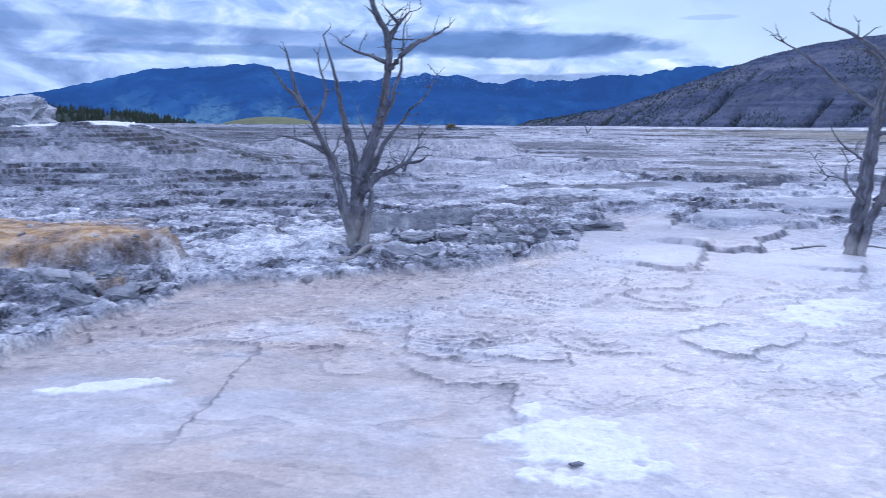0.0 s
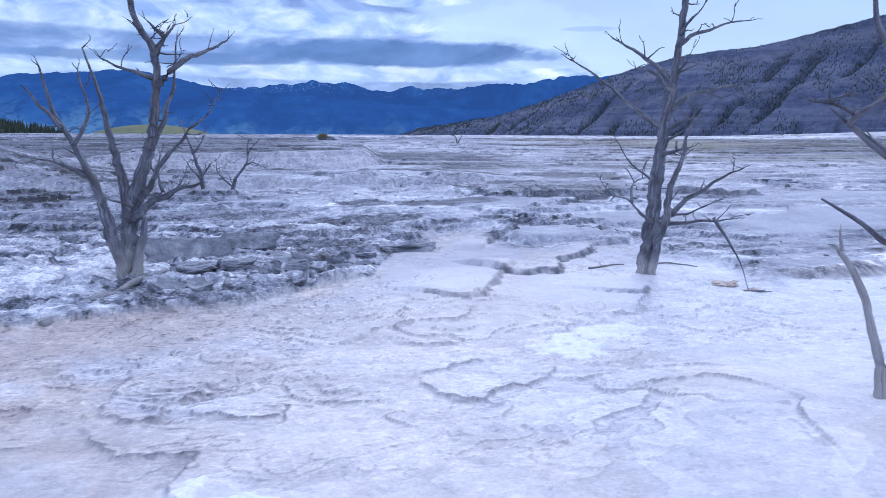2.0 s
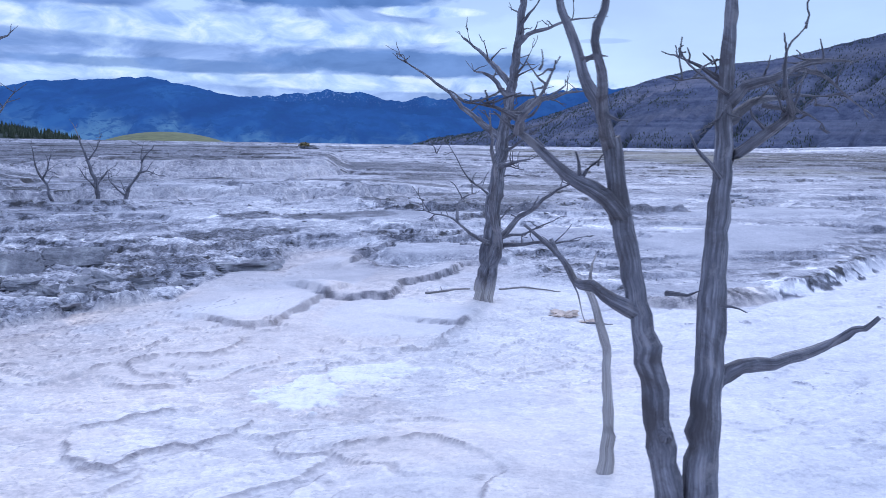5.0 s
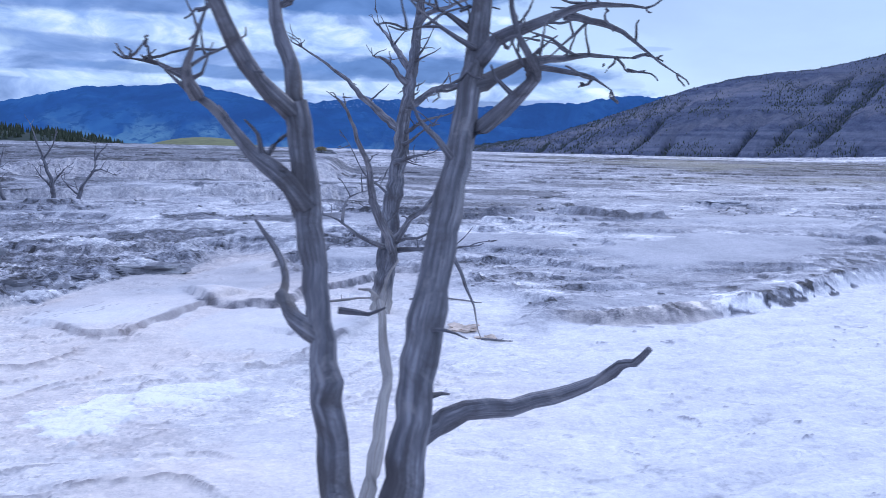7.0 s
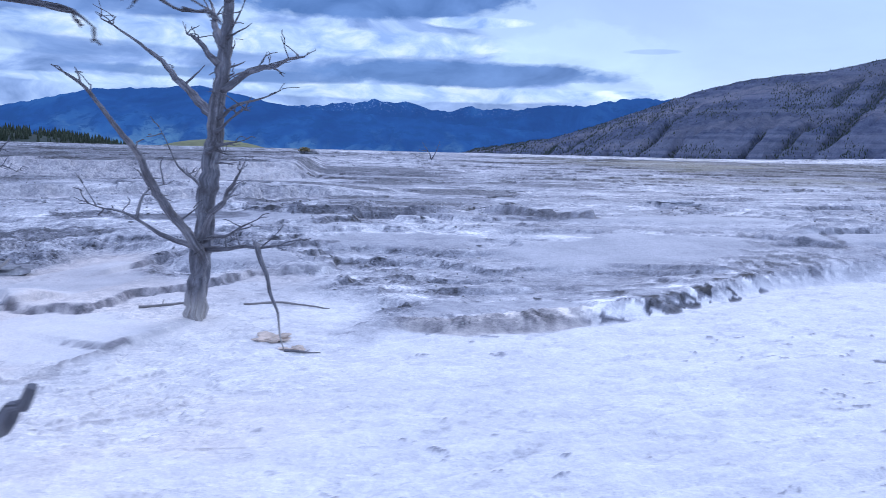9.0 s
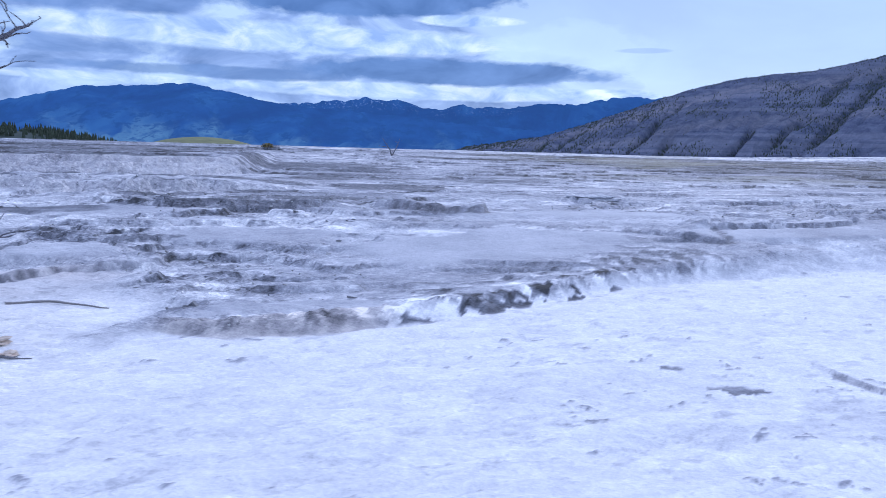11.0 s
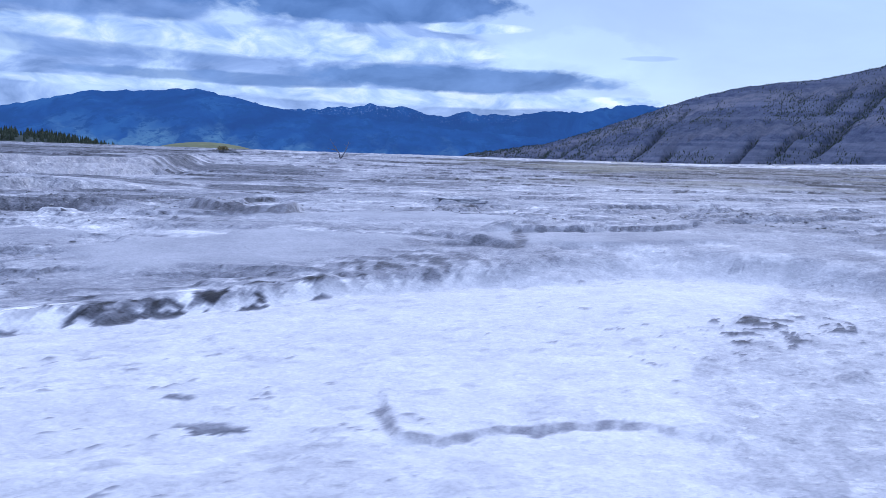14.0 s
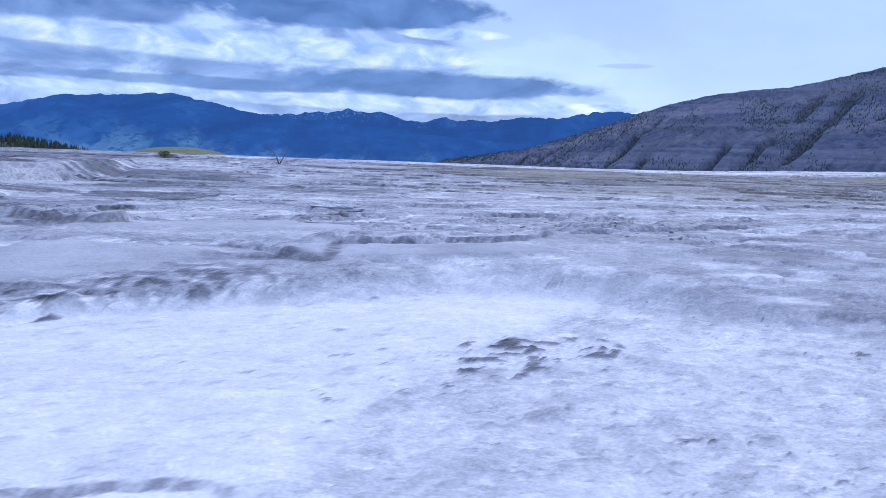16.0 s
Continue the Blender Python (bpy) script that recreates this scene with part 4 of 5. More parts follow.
def tree_a():
    t = DeadTree(-1.31, 11.4, "grey many-stemmed dead tree rising from rough crust", (0.2, 1.0), 0.10)
    t.limb("trunk", [(0.02, 0.1, -0.1), (0.0, 0.12, 0.35), (0.07, 0.24, 1.08), (0.34, 0.18, 1.86), (0.48, 0.06, 2.57), (0.5, 0.0, 3.15), (0.32, -0.14, 3.52), (0.26, -0.18, 3.9)], 0.13, 0.032, twigs=6)
    t.limb("limb", [(0.5, 0.0, 2.7), (0.84, 0.04, 3.03), (1.09, 0.3, 3.18), (1.40, 0.5, 3.33)], 0.055, 0.022, twigs=2)
    t.limb("limb", [(0.5, 0.0, 3.1), (0.68, -0.1, 3.32), (0.80, -0.2, 3.46)], 0.05, 0.018, twigs=3)
    t.limb("limb", [(0.68, -0.1, 3.32), (0.58, -0.2, 3.42), (0.48, -0.3, 3.52)], 0.035, 0.012, twigs=2)
    t.limb("limb", [(0.47, 0.02, 2.8), (0.22, -0.1, 2.87), (-0.18, -0.1, 3.05)], 0.04, 0.014, twigs=2)
    t.limb("limb", [(0.36, 0.15, 1.85), (0.56, 0.2, 2.3), (0.69, 0.3, 2.81), (0.72, 0.4, 3.4)], 0.05, 0.018, twigs=3)
    t.limb("limb", [(0.12, 0.2, 1.0), (0.41, 0.4, 1.6), (0.71, 0.6, 2.02), (1.03, 0.8, 2.37), (1.2, 1.0, 2.68)], 0.05, 0.012, twigs=4)
    t.limb("limb", [(0.08, 0.15, 0.9), (0.41, 0.14, 1.15), (1.02, -0.03, 1.42)], 0.07, 0.03, twigs=4)
    t.limb("limb", [(0.41, 0.14, 1.15), (0.62, 0.2, 1.25), (0.78, 0.25, 1.5)], 0.03, 0.01, twigs=2)
    t.limb("stem", [(-0.02, 0.05, -0.1), (-0.05, 0.0, 0.24), (-0.16, -0.05, 0.66), (-0.3, 0.0, 1.26), (-0.47, 0.0, 1.64), (-0.67, 0.05, 2.06), (-0.85, 0.08, 2.38), (-0.99, 0.1, 2.95)], 0.11, 0.024, twigs=4)
    t.limb("limb", [(-0.72, 0.0, 2.14), (-0.98, 0.05, 2.44), (-1.21, 0.1, 2.7)], 0.04, 0.015)
    t.limb("stem", [(0.03, 0.15, 0.2), (0.0, 0.2, 1.1), (-0.11, 0.25, 1.67), (-0.21, 0.28, 2.08), (-0.31, 0.28, 2.63), (-0.46, 0.2, 3.2)], 0.098, 0.022, twigs=4)
    t.limb("limb", [(-0.6, 0.0, 1.9), (-0.46, 0.12, 2.21), (-0.47, 0.25, 2.48), (-0.56, 0.3, 2.9)], 0.04, 0.018, twigs=2)
    t.limb("limb", [(-0.43, 0.0, 1.5), (-0.67, 0.05, 1.62), (-1.17, 0.05, 1.76)], 0.05, 0.014, twigs=2)
    t.limb("limb", [(0.12, 0.0, 1.08), (-0.04, -0.13, 1.14), (-0.25, -0.12, 1.24)], 0.03, 0.012)
    t.limb("stem", [(0.12, 0.0, -0.1), (0.16, 0.0, 0.35), (0.24, 0.1, 0.75), (0.2, 0.15, 1.1)], 0.10, 0.055)


def tree_b():
    t = DeadTree(6.14, 11.26, "tall weathered dead tree with a pale chalky foot", (0.15, 0.6), 0.06)
    t.limb("trunk", [(-0.04, -0.02, -0.1), (0.0, 0.0, 0.25), (0.06, 0.0, 0.80), (0.13, 0.02, 1.5), (0.22, 0.05, 2.2), (0.32, 0.05, 2.9), (0.40, 0.03, 3.65), (0.48, 0.02, 4.6)], 0.122, 0.04, twigs=10)
    t.limb("stem", [(0.05, -0.14, -0.1), (0.06, -0.16, 0.3), (0.11, -0.22, 0.75), (0.08, -0.5, 0.98), (-0.1, -0.95, 1.45), (-0.16, -1.4, 1.86), (-0.28, -1.8, 2.2), (-0.42, -2.15, 2.45)], 0.08, 0.018, twigs=5)
    t.limb("limb", [(0.10, -0.3, 0.92), (0.29, -0.6, 1.2), (0.48, -0.85, 1.45), (0.62, -1.05, 1.58), (0.72, -1.3, 1.72)], 0.05, 0.014, twigs=7)
    t.limb("limb", [(0.10, -0.2, 0.92), (0.45, -0.45, 1.03), (0.75, -0.6, 1.2)], 0.03, 0.01, twigs=2)
    t.limb("limb", [(0.10, -0.2, 0.84), (0.62, -0.5, 0.91), (1.05, -0.65, 0.95)], 0.042, 0.012, twigs=3)
    t.limb("hanging_limb", [(0.73, -0.6, 0.97), (0.89, -0.8, 0.62), (0.98, -0.92, 0.4), (1.08, -1.05, 0.02)], 0.028, 0.012)
    t.limb("limb", [(0.02, -0.1, 0.86), (-0.2, -0.32, 0.97), (-0.5, -0.52, 1.21), (-0.88, -0.57, 1.33)], 0.035, 0.010, twigs=3)
    t.limb("limb", [(-0.45, -0.48, 1.17), (-0.42, -0.4, 1.4), (-0.25, -0.3, 1.5)], 0.022, 0.008, twigs=1)
    t.limb("limb", [(0.1, 0.05, 1.42), (-0.25, 0.2, 1.76), (-0.45, 0.3, 2.1)], 0.022, 0.007, twigs=2)
    t.limb("limb", [(0.2, 0.05, 2.2), (-0.26, 0.4, 2.62), (-0.59, 0.5, 2.93), (-1.12, 0.6, 3.26)], 0.055, 0.015, twigs=4)
    t.limb("limb", [(0.3, 0.05, 2.9), (0.14, 0.4, 3.2), (0.02, 0.9, 3.45), (-0.16, 1.4, 3.68)], 0.05, 0.018, twigs=3)
    t.limb("limb", [(0.26, 0.0, 2.75), (-0.0, 0.05, 3.0), (-0.14, 0.3, 3.1)], 0.04, 0.015, twigs=2)
    t.limb("limb", [(0.28, 0.04, 2.5), (0.62, 0.05, 2.72), (0.87, -0.05, 2.79), (1.18, -0.3, 2.85)], 0.05, 0.016, twigs=7)
    t.limb("limb", [(0.36, 0.0, 3.4), (0.59, -0.2, 3.58), (1.23, -0.3, 3.74)], 0.04, 0.012, twigs=3)
    t.limb("limb", [(0.38, 0.0, 3.55), (0.45, -0.2, 3.78), (0.6, -0.3, 4.0)], 0.03, 0.012, twigs=2)
    t.limb("limb", [(0.33, 0.0, 3.0), (0.45, -0.08, 3.15), (0.57, -0.1, 3.36)], 0.02, 0.008, twigs=1)
    t.limb("limb", [(0.33, 0.0, 3.0), (0.48, -0.1, 3.08), (0.64, -0.12, 3.16)], 0.018, 0.007)
    t.limb("limb", [(0.24, 0.0, 2.2), (0.5, -0.1, 2.33), (0.86, -0.12, 2.46)], 0.03, 0.01, twigs=2)
    t.limb("limb", [(0.14, -0.05, 1.85), (0.28, -0.26, 1.88), (0.5, -0.3, 1.96)], 0.04, 0.012, twigs=4)
    t.limb("limb", [(0.2, 0.0, 2.05), (0.36, -0.15, 2.15), (0.55, -0.2, 2.3)], 0.025, 0.008, twigs=2)


def tree_c():
    t = DeadTree(6.1, 5.0, "dead tree with two leaning bare grey trunks", (-0.1, 0.35), 0.0)
    t.fork, t.girth = 0.6, 0.9
    t.limb("trunk", [(-0.05, -0.02, -0.1), (-0.07, 0.03, 0.3), (-0.10, 0.09, 0.6), (-0.14, 0.15, 0.9), (-0.18, 0.24, 1.2), (-0.22, 0.34, 1.5), (-0.27, 0.43, 1.8), (-0.29, 0.47, 2.0), (-0.33, 0.48, 2.24)], 0.102, 0.052, wander=0.12)
    t.limb("limb", [(-0.27, 0.43, 1.80), (-0.36, 0.44, 1.9), (-0.47, 0.55, 2.0), (-0.56, 0.66, 2.09), (-0.67, 0.75, 2.2), (-0.80, 0.75, 2.29)], 0.06, 0.035, wander=0.15, twigs=4)
    t.limb("limb", [(-0.79, 0.75, 2.28), (-0.82, 0.6, 2.37), (-0.74, 0.48, 2.45), (-0.66, 0.46, 2.6)], 0.035, 0.010, twigs=6)
    t.limb("limb", [(-0.80, 0.68, 2.34), (-0.92, 0.68, 2.42), (-1.07, 0.75, 2.44)], 0.022, 0.006, twigs=5)
    t.limb("stem", [(-0.33, 0.48, 2.2), (-0.45, 0.28, 2.32), (-0.51, 0.14, 2.45), (-0.55, 0.05, 2.56), (-0.60, 0.0, 2.72), (-0.56, 0.0, 2.95), (-0.62, 0.0, 3.3)], 0.045, 0.018, wander=0.15, twigs=7)
    t.limb("stem", [(-0.32, 0.49, 2.2), (-0.36, 0.6, 2.4), (-0.41, 0.7, 2.58), (-0.46, 0.8, 2.76), (-0.52, 0.9, 3.1), (-0.5, 1.0, 3.6)], 0.05, 0.02, wander=0.12, twigs=4)
    t.limb("broken_limb", [(-0.2, 0.27, 1.3), (-0.30, 0.36, 1.36), (-0.38, 0.6, 1.40), (-0.44, 0.9, 1.46), (-0.52, 1.12, 1.58), (-0.61, 1.25, 1.68)], 0.05, 0.018)
    t.limb("limb", [(-0.12, 0.12, 1.44), (0.0, 0.12, 1.42), (0.09, 0.1, 1.47)], 0.018, 0.007)
    t.limb("trunk", [(0.06, 0.0, -0.1), (0.08, 0.03, 0.3), (0.12, 0.08, 0.6), (0.16, 0.15, 0.9), (0.20, 0.23, 1.2), (0.26, 0.35, 1.5), (0.32, 0.45, 1.8), (0.36, 0.52, 2.0), (0.40, 0.6, 2.2), (0.46, 0.74, 2.5), (0.50, 0.82, 2.8), (0.53, 0.9, 3.3)], 0.102, 0.04, wander=0.12)
    t.limb("limb", [(0.15, 0.15, 0.84), (0.22, 0.2, 0.92), (0.32, 0.24, 0.95), (0.51, 0.26, 0.99), (0.78, 0.28, 1.04), (0.98, 0.30, 1.11), (1.05, 0.24, 1.19), (1.09, 0.2, 1.20), (1.13, 0.14, 1.27)], 0.072, 0.028, wander=0.16)
    t.limb("limb", [(0.36, 0.52, 1.98), (0.42, 0.58, 2.12), (0.54, 0.56, 2.24), (0.62, 0.47, 2.33), (0.64, 0.37, 2.40), (0.57, 0.28, 2.52), (0.53, 0.24, 2.72)], 0.055, 0.014, wander=0.15, twigs=8)
    t.limb("limb", [(0.45, 0.72, 2.44), (0.54, 0.67, 2.56), (0.66, 0.58, 2.61), (0.84, 0.62, 2.67), (0.98, 0.64, 2.70), (1.22, 0.70, 2.70)], 0.042, 0.010, twigs=7)
    t.limb("limb", [(0.43, 0.66, 2.35), (0.70, 0.85, 2.46), (0.96, 0.95, 2.52), (1.27, 0.98, 2.53)], 0.04, 0.008, twigs=8)
    t.limb("limb", [(0.84, 0.64, 2.67), (1.09, 0.80, 2.66), (1.22, 0.83, 2.59), (1.45, 0.85, 2.45)], 0.022, 0.006, twigs=4)
    t.limb("limb", [(0.72, 0.78, 2.46), (0.89, 0.77, 2.43), (0.99, 0.78, 2.40), (1.08, 0.75, 2.35)], 0.018, 0.006, twigs=2)
    t.limb("limb", [(0.36, 0.50, 2.0), (0.26, 0.50, 2.11), (0.19, 0.51, 2.19), (0.16, 0.55, 2.28)], 0.022, 0.010)
    t.limb("limb", [(0.47, 0.75, 2.58), (0.36, 0.88, 2.68), (0.26, 1.0, 2.74)], 0.025, 0.008, twigs=3)
    t.limb("limb", [(0.45, 0.70, 2.52), (0.28, 0.68, 2.60), (0.13, 0.66, 2.57)], 0.020, 0.006, twigs=3)
    t.limb("limb", [(0.44, 0.68, 2.45), (0.36, 0.62, 2.40), (0.27, 0.6, 2.33)], 0.015, 0.005, twigs=2)
    t.limb("limb", [(0.22, 0.24, 1.33), (0.30, 0.22, 1.32), (0.39, 0.21, 1.29)], 0.016, 0.006)
    t.limb("limb", [(0.18, 0.2, 1.05), (0.28, 0.26, 1.03), (0.36, 0.4, 1.0)], 0.022, 0.010)
    t.limb("knot", [(-0.12, 0.02, 0.70), (-0.13, -0.02, 0.71)], 0.05, 0.03, step=0.02)


def leaning_snag():
    t = DeadTree(6.05, 6.1, "thin leaning pale grey snag beside the two-trunked tree", (-1.0, 9.0), 0.02)
    t.limb("trunk", [(-0.03, -0.05, -0.08), (0.07, 0.12, 0.26), (0.11, 0.27, 0.47), (0.13, 0.4, 0.68), (0.12, 0.55, 0.9), (0.08, 0.78, 1.1)], 0.055, 0.025, wander=0.15)
    t.limb("limb", [(0.08, 0.76, 1.08), (0.12, 0.85, 1.2), (0.2, 0.95, 1.34)], 0.024, 0.012)
    t.limb("limb", [(0.08, 0.78, 1.1), (0.0, 0.78, 1.16), (-0.07, 0.78, 1.17)], 0.02, 0.010)


def small_dead(x, y, label, limbs, z=None):
    t = DeadTree(x, y, label, (-0.2, 0.1), z)
    for k, (pts, r) in enumerate(limbs):
        t.limb("stem" if k == 0 else "limb", pts, r, 0.012, step=0.1, twigs=4)


tree_a()
tree_b()
tree_c()
leaning_snag()
small_dead(-1.9, 21.6, "small dark dead tree on the grey terraces", [
    ([(0, 0, -0.1), (-0.05, 0, 0.5), (-0.25, 0, 1.2), (-0.55, 0, 2.0)], 0.07), ([(-0.05, 0, 0.45), (0.2, 0.1, 0.8), (0.4, 0.1, 0.95)], 0.035),
    ([(-0.2, 0, 1.1), (0.0, 0, 1.4), (0.1, 0, 1.65)], 0.025), ([(0.0, 0, 0.3), (-0.3, -0.1, 0.7), (-0.4, -0.1, 0.9)], 0.04)])
small_dead(-1.1, 20.9, "small crooked dead tree with forked twigs", [
    ([(0, 0, -0.1), (0.15, 0, 0.4), (0.42, 0, 0.8), (0.48, 0, 1.35)], 0.07), ([(0.35, 0, 0.7), (0.6, 0, 0.75), (0.85, 0, 0.65)], 0.03),
    ([(0.44, 0, 0.95), (0.6, 0, 1.2), (0.7, 0, 1.3)], 0.025), ([(0.05, 0, 0.15), (-0.3, 0, 0.45), (-0.35, 0, 0.7)], 0.03)])
small_dead(-2.75, 21.0, "thin dark dead sapling", [([(0, 0, -0.1), (-0.15, 0, 0.4), (-0.4, 0.1, 0.9), (-0.5, 0.1, 1.45)], 0.05), ([(-0.25, 0, 0.65), (-0.1, 0, 1.0), (0.0, 0, 1.3)], 0.025)])
small_dead(11.1, 59.0, "small forked dead tree far out on the flats", [
    ([(0, 0, -0.1), (-0.3, 0, 0.6), (-0.75, 0, 1.25)], 0.06), ([(0, 0, 0.1), (0.3, 0, 0.7), (0.5, 0, 1.25)], 0.05), ([(-0.3, 0, 0.6), (-0.9, 0, 0.7)], 0.03)])

# ---- loose things on the terraces, and what stands behind them ----


def chunk(name, size, seed, mat, lumps=0.25, cuts=3, worn=0.5):
    """A rough angular block, its foot at the origin."""
    bm = bmesh.new()
    bmesh.ops.create_cube(bm, size=1.0)
    bmesh.ops.subdivide_edges(bm, edges=bm.edges[:], cuts=cuts, use_grid_fill=True)
    for v in bm.verts:
        k = v.co.copy()
        r = max(abs(c) for c in k)
        v.co = k.lerp(k.normalized() * r * 1.1, worn)
        w = noise.fractal(k * 2.3 + Vector((seed, 0, seed * 2)), 0.7, 2.0, 4)
        chip = noise.fractal(Vector((k.x * size[0], k.y * size[1], k.z * size[2])) * 14 + Vector((0, seed, 0)), 0.8, 2.0, 3)
        v.co += k.normalized() * (w * lumps + chip * 0.06)
        v.co = Vector((v.co.x * size[0], v.co.y * size[1], (v.co.z + 0.45) * size[2]))
    me = bpy.data.meshes.new(name)
    bm.to_mesh(me)
    bm.free()
    me.materials.append(mat)
    if mat is TRAVERTINE:
        for key, value in (("tone", 0.68), ("rough", 0.9)):
            me.attributes.new(key, "FLOAT", "POINT").data.foreach_set("value", [value] * len(me.vertices))
    return new(name, me)


def log_on_ground(points, r0, r1, label, twigs=2, grey=(-1, 1.0)):
    """A fallen bare stem, lying on the crust."""
    x0, y0 = points[0][:2]
    z0 = ground_at(x0, y0)
    root = tagged(new("fallen_branch"), label, "fallen branch", "fallen branches")
    root.location = (x0, y0, z0)
    pts = [(x - x0, y - y0, ground_at(x, y) - z0 + r0 * 0.6 + lift) for x, y, lift in points]
    seed = int(abs(x0 * 91 + y0 * 37))
    rings = finer(pts, r0, r1, 0.08, seed, 0.25)
    main = chalked(part("stem", tube(rings, seed, 9), WOOD, root), *grey)
    rng = random.Random(seed)
    for _ in range(twigs):
        p, r = rings[rng.randrange(len(rings) // 3, len(rings))]
        d = Vector((rng.uniform(-1, 1), rng.uniform(-1, 1), rng.uniform(0, 0.6))) * 0.12
        chalked(part("twig", tube(finer([p, p + d * 0.6, p + d], r * 0.5, 0.004, 0.05, seed, 0.3), seed, 5), WOOD, main), *grey)


def flakes_on_crust():
    """Loose broken plates of crust, thousands of them."""
    rng = np.random.default_rng(11)
    n = 6000
    x = rng.uniform(-7, 24, n)
    y = 9.5 + 14 * rng.uniform(0, 1, n) ** 1.4
    z, m = terrain(x[None, :], y[None, :])
    ok = (m["cream"][0] < 0.2) & (m["rough"][0] > 0.45) & (m["tone"][0] < rng.uniform(0.35, 0.75, n))
    x, y, z = x[ok], y[ok], z[0][ok]
    verts, faces = [], []
    for k in range(len(x)):
        r, h = 0.012 + 0.05 * rng.random() ** 3, rng.uniform(0.008, 0.03)
        sides, tilt = 5, rng.normal(0, 0.25, 2)
        ang = np.sort(rng.uniform(0, 2 * np.pi, sides)) * 0.4 + 0.6 * (np.arange(sides) * 2 * np.pi / sides)
        rad = r * rng.uniform(0.6, 1.2, sides)
        b = len(verts)
        for top in (0, 1):
            for a, q in zip(ang, rad):
                px, py = q * math.cos(a), q * math.sin(a) * 0.8
                verts.append((x[k] + px, y[k] + py, z[k] - 0.006 + top * h + px * tilt[0] + py * tilt[1]))
        faces.append(tuple(range(b + sides, b + 2 * sides)))
        faces += [(b + j, b + (j + 1) % sides, b + sides + (j + 1) % sides, b + sides + j) for j in range(sides)]
    me = bpy.data.meshes.new("crust_flakes")
    me.from_pydata(verts, [], faces)
    me.materials.append(FLAKE)
    tagged(new("crust_flakes", me), "loose broken plates of grey travertine crust", "rubble", kind="stuff")


def flake_material():
    m, n, b = material("crust_flake", 0.9)
    g = n.add("ShaderNodeNewGeometry")
    tone = n.ramp(g.outputs["Random Per Island"], [(0.0, (0.17, 0.17, 0.185)), (0.3, (0.28, 0.275, 0.285)), (0.8, (0.42, 0.415, 0.42)), (1.0, (0.60, 0.59, 0.59))])
    f = n.noise(g.outputs["Position"], 40.0, 4, 0.6)
    n.put(b.inputs["Base Color"], n.mix(0.5, tone, n.mix(1.0, tone, n.ramp(f, [(0.3, 0.6), (0.7, 1.1)]), "MULTIPLY")))
    n.put(b.inputs["Normal"], n.bump(f, 0.5, 0.01))
    return m


def slab_material():
    m, n, b = material("slab", 0.9)
    pos = n.add("ShaderNodeNewGeometry").outputs["Position"]
    f, g = n.noise(pos, 3.0, 6, 0.65, 0.4), n.noise(n.mapping(pos, (1, 1, 1.3)), 14.0, 6, 0.65)
    col = n.ramp(f, [(0.3, (0.18, 0.185, 0.215)), (0.5, (0.31, 0.312, 0.34)), (0.68, (0.56, 0.56, 0.575))])
    n.put(b.inputs["Base Color"], n.mix(0.6, col, n.mix(1.0, col, n.ramp(g, [(0.3, 0.55), (0.7, 1.1)]), "MULTIPLY")))
    n.put(b.inputs["Normal"], n.bump(n.math("ADD", f, g), 0.9, 0.04))
    return m


FLAKE, SLAB = flake_material(), slab_material()


def rock(x, y, size, turn, label, name="rock", seed=1, tilt=0, sink=0.03, lumps=0.25, cuts=3, z=None, mat=None, worn=0.5):
    ob = tagged(chunk(name, size, seed, mat or SLAB, lumps, cuts, worn), label, "rock", "rocks on the terraces")
    ob.matrix_world = pose(x, y, (ground_at(x, y) if z is None else z) - sink, tilt, 0, turn)
    return ob


def broken_blocks():
    """Angular blocks and plates of crust, tumbled below the ochre ledge and round the first tree."""
    rng = random.Random(21)
    for cx, cy, rx, ry, count in ((-4.6, 8.2, 1.1, 1.0, 16), (0.6, 11.2, 1.0, 0.6, 9), (-0.2, 10.7, 0.9, 0.35, 6), (1.4, 12.6, 0.8, 0.8, 8)):
        for _ in range(count):
            x, y = cx + rng.uniform(-rx, rx), cy + rng.uniform(-ry, ry)
            w = rng.uniform(0.14, 0.42)
            ob = tagged(chunk("crust_block", (w, w * rng.uniform(0.5, 0.9), w * rng.uniform(0.25, 0.5)), rng.uniform(0, 90), SLAB, 0.22, 4, 0.2),
                        "angular grey block of broken crust", "rock", "broken blocks of crust")
            ob.matrix_world = pose(x, y, ground_at(x, y) - 0.04, rng.uniform(-18, 18), rng.uniform(-18, 18), rng.uniform(0, 360))


def conifers(name, places, label, seed):
    """Small firs: a trunk and tiers of drooping branches, joined."""
    rng = random.Random(seed)
    verts, faces = [], []
    for x, y, z, h in places:
        w = h * rng.uniform(0.18, 0.36)
        for tier in range(6):
            f = tier / 6
            r, base, top = w * (1 - f) ** 0.8, z + h * (0.08 + 0.8 * f), z + h * (0.34 + 0.75 * f)
            b = len(verts)
            m = 8
            for j in range(m):
                a = j * 2 * math.pi / m + tier * 0.4
                q = r * (1.0 if j % 2 else 0.62) * rng.uniform(0.75, 1.15)
                verts.append((x + q * math.cos(a), y + q * math.sin(a), base - (0.06 * h if j % 2 else 0)))
            verts.append((x, y, min(top, z + h)))
            faces += [(b + j, b + (j + 1) % m, b + m) for j in range(m)]
    me = bpy.data.meshes.new(name)
    me.from_pydata(verts, [], faces)
    me.materials.append(CONIFER)
    tagged(new(name, me), label, "trees", kind="stuff")


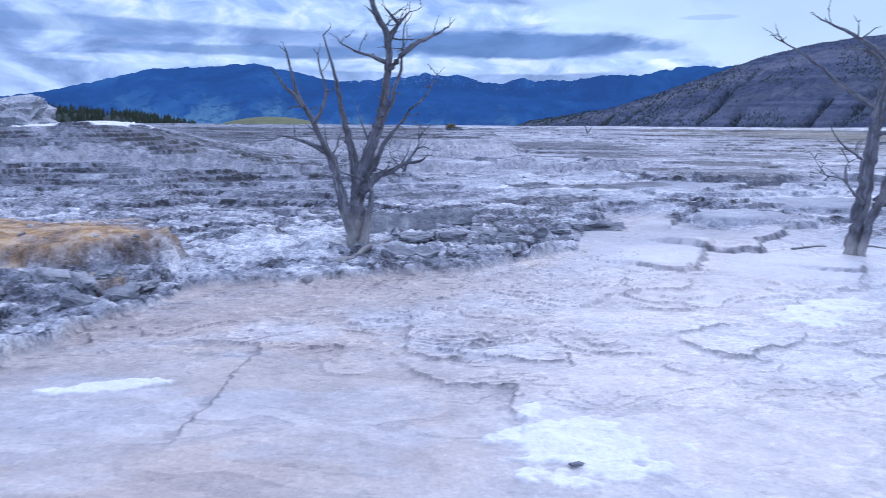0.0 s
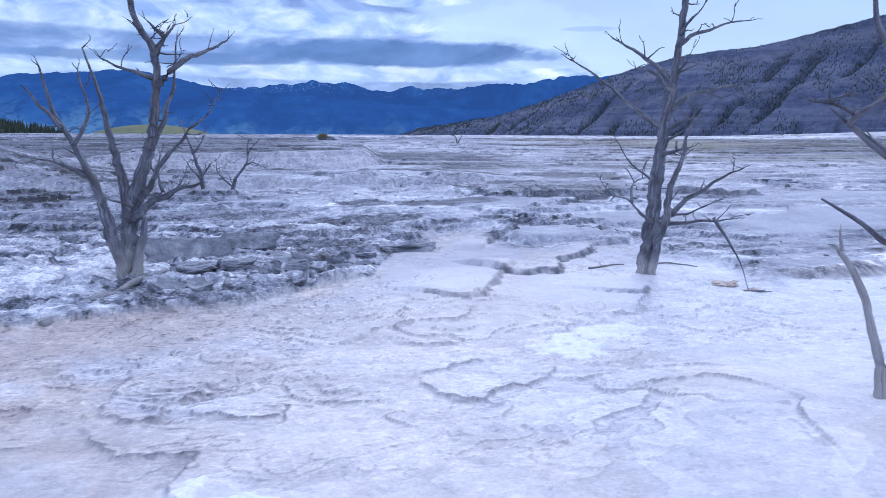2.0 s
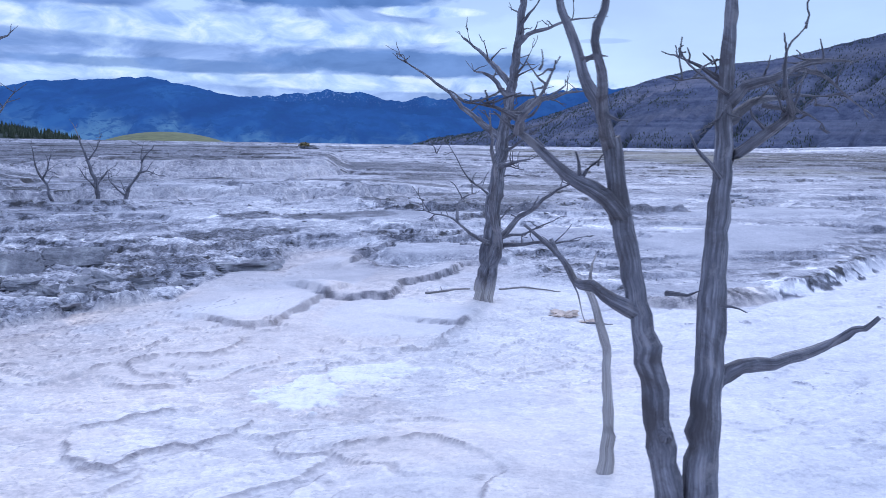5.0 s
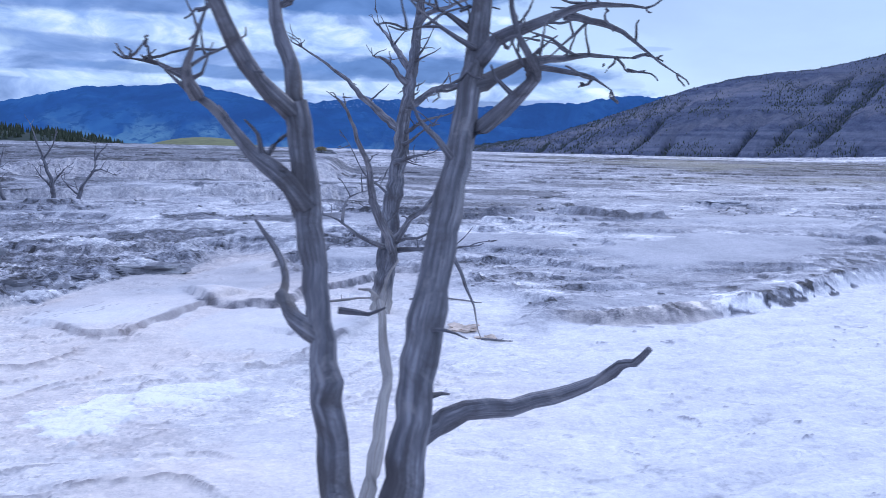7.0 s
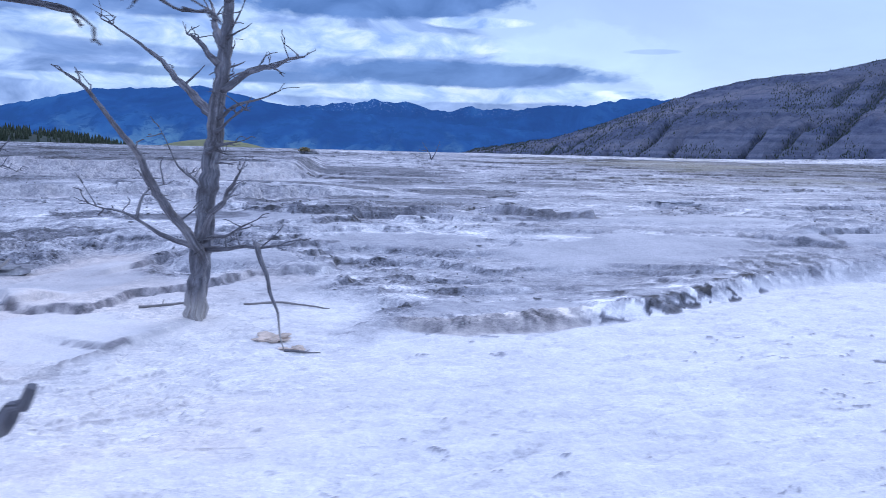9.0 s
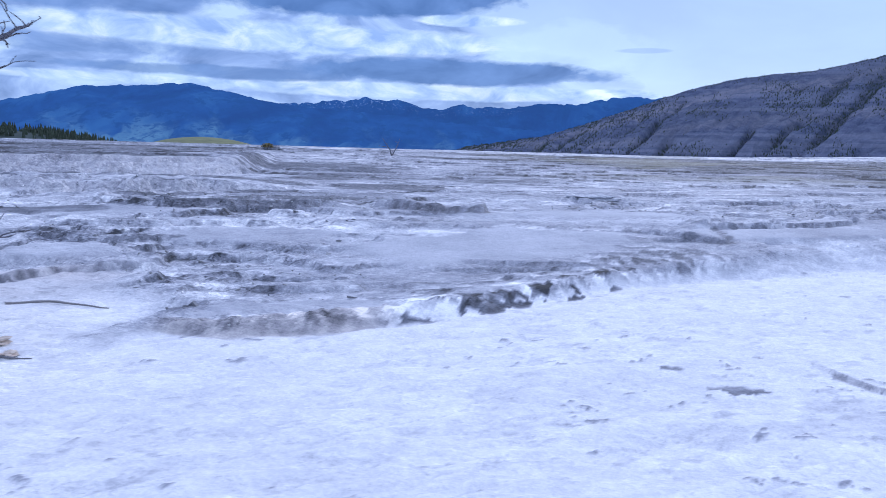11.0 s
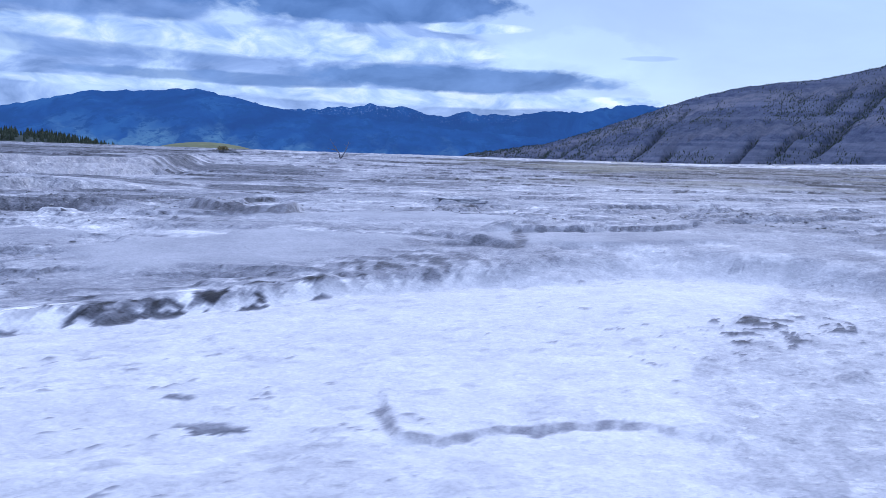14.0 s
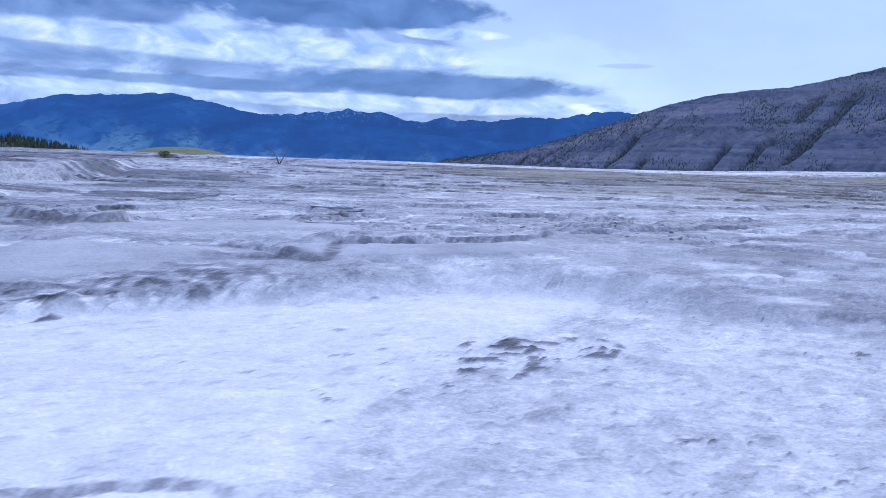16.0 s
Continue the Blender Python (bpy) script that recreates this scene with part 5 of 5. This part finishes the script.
def behind_the_edge():
    rng = random.Random(8)
    # wooded knoll, and a yellow-green rise beside it
    def lift(az, dd):
        return -28 + 37.0 * smooth(-14.5, -27, az) ** 0.22 * smooth(480, 640, dd)

    a, d = np.meshgrid(np.linspace(-56, -13, 90), np.linspace(460, 900, 24))
    x, y = d * np.sin(np.radians(a)), d * np.cos(np.radians(a))
    sheet("knoll", x, y, lift(a, d) + 2 * fbm(x / 40, y / 40, 4, 3), UNDERGROWTH, None, "dim wooded knoll behind the terraces", "hill")
    places = []
    for _ in range(1500):
        az, dd = -17.6 - 32 * rng.random() ** 1.3, rng.uniform(600, 740)
        if rng.random() > 0.25 and math.sin(az * 2.1) + math.sin(az * 5.3) > 1.2:
            continue
        up = float(lift(np.array(az), np.array(dd)))
        places.append((dd * math.sin(radians(az)), dd * math.cos(radians(az)), up - 1.5, rng.uniform(4.5, 10.5)))
    conifers("knoll_trees", places, "dark green conifers in a line on the knoll", 3)
    a, d = np.meshgrid(np.linspace(-18.5, -6.3, 60), np.linspace(900, 1500, 16))
    rise = np.sin(np.clip((a + 18.5) / 12.2, 0, 1) * np.pi) ** 0.45 * np.sin(np.clip((d - 900) / 600, 0, 1) * np.pi)
    sheet("meadow_rise", d * np.sin(np.radians(a)), d * np.cos(np.radians(a)), -40 + 53.0 * rise, MEADOW_GREEN, None, "yellow-green grassy rise behind the terraces", "meadow")


def shrub(x, y, z, size, label):
    """A low bush: many small leaves about a few stems."""
    rng = random.Random(4)
    root = tagged(new("shrub"), label, "shrub")
    root.location = (x, y, z)
    for k in range(4):
        tip = (rng.uniform(-0.4, 0.4) * size, rng.uniform(-0.3, 0.3) * size, size * rng.uniform(0.4, 0.6))
        part("stem", tube(finer([(0, 0, -0.05), (tip[0] * 0.4, tip[1] * 0.4, tip[2] * 0.6), tip], 0.03, 0.01, 0.1, k, 0.3), k, 5), WOOD, root)
    bm = bmesh.new()
    for _ in range(260):
        a, b, q = rng.uniform(0, 6.28), rng.uniform(0.0, 1.4), size * rng.uniform(0.3, 0.62)
        c = Vector((q * math.cos(a) * math.cos(b) * 1.3, q * math.sin(a) * math.cos(b), size * 0.15 + q * math.sin(b) * 0.8))
        u, v = (Vector((rng.uniform(-1, 1), rng.uniform(-1, 1), rng.uniform(-1, 1))).normalized() * (size * 0.09) for _ in range(2))
        bm.faces.new([bm.verts.new(c + w) for w in (-u, v, u, -v)])
    part("leaves", bm, DRY_LEAF, root)


DRY_LEAF = plain("dry_leaf", (0.20, 0.16, 0.07), 0.9, 3.0, 0.4)
TAN_ROCK = plain("tan_crust", (0.58, 0.48, 0.40), 0.9, 9.0, 0.35)
UNDERGROWTH = plain("undergrowth", (0.018, 0.032, 0.028), 0.95, 0.1, 0.4)
MEADOW_GREEN = plain("meadow_green", (0.13, 0.14, 0.06), 0.95, 0.08, 0.3)
log_on_ground([(-1.72, 9.35, -0.02), (-1.3, 10.45, -0.02), (-0.85, 11.6, 0.0)], 0.05, 0.04, "long grey fallen stem lying on crust", 1, (-1, 3.0))
log_on_ground([(5.4, 11.65, 0.0), (5.75, 11.78, 0.02), (6.05, 11.9, 0.02)], 0.022, 0.012, "thin fallen branch at the foot of a dead tree", 1, (-1, 3.0))
log_on_ground([(6.5, 12.0, 0.0), (7.0, 12.2, 0.02), (7.5, 12.25, 0.01)], 0.016, 0.008, "thin grey fallen branch on pale crust", 2, (-1, 3.0))
log_on_ground([(7.22, 10.2, 0.0), (7.4, 10.15, 0.01), (7.56, 10.2, 0.0)], 0.014, 0.006, "short broken twig on white crust", 2)
rock(-0.75, 12.9, (1.25, 0.10, 0.42), 20, "grey upturned slab of crust", "slab", 3, tilt=-38, lumps=0.10, cuts=9, worn=0.12)
rock(0.1, 13.7, (0.85, 0.12, 0.30), 5, "grey broken block of crust with a flat top", "slab", 4, tilt=-28, lumps=0.14, cuts=9, worn=0.12)
rock(-0.45, 11.5, (0.5, 0.3, 0.12), 15, "low brown-grey lump of crust", "rock", 6, lumps=0.3, cuts=5)
rock(0.15, 11.7, (0.45, 0.28, 0.13), -10, "low brown-grey lump of crust", "rock", 8, lumps=0.3, cuts=5)
rock(2.7, 13.7, (0.9, 0.35, 0.17), 12, "low brownish ledge block at the pool's edge", "rock", 9, lumps=0.4, cuts=5)
rock(16.3, 24.6, (1.3, 0.8, 0.30), 10, "low white crusted mound on the flats", "mound", 12, lumps=0.22, cuts=7, sink=0.17, mat=TRAVERTINE)
rock(1.0, 70.0, (1.5, 0.6, 0.35), 5, "brown heap of dead wood and rock far out", "rock", 14)
shrub(0.7, 69.6, ground_at(0.7, 69.6) + 0.15, 0.7, "small yellow-brown bush on a heap far out")
rock(-26.0, 44.5, (6.0, 4.0, 2.6), 15, "pale grey terraced outcrop above the flats", "outcrop", 21, lumps=0.22, cuts=9, sink=-0.2, mat=TRAVERTINE)
rock(7.05, 10.55, (0.22, 0.18, 0.07), 20, "low tan crumb of crust on white ground", "rock", 31, lumps=0.75, cuts=4, sink=0.02, mat=TAN_ROCK)
rock(7.3, 10.3, (0.16, 0.12, 0.05), -15, "low tan crumb of crust on white ground", "rock", 33, lumps=0.75, cuts=4, sink=0.02, mat=TAN_ROCK)
rock(0.80, 4.22, (0.085, 0.035, 0.016), 20, "small brown chip of wood on white powder", "chip", 36, lumps=0.3, cuts=3, sink=0.0, mat=WOOD)
behind_the_edge()
flakes_on_crust()
broken_blocks()
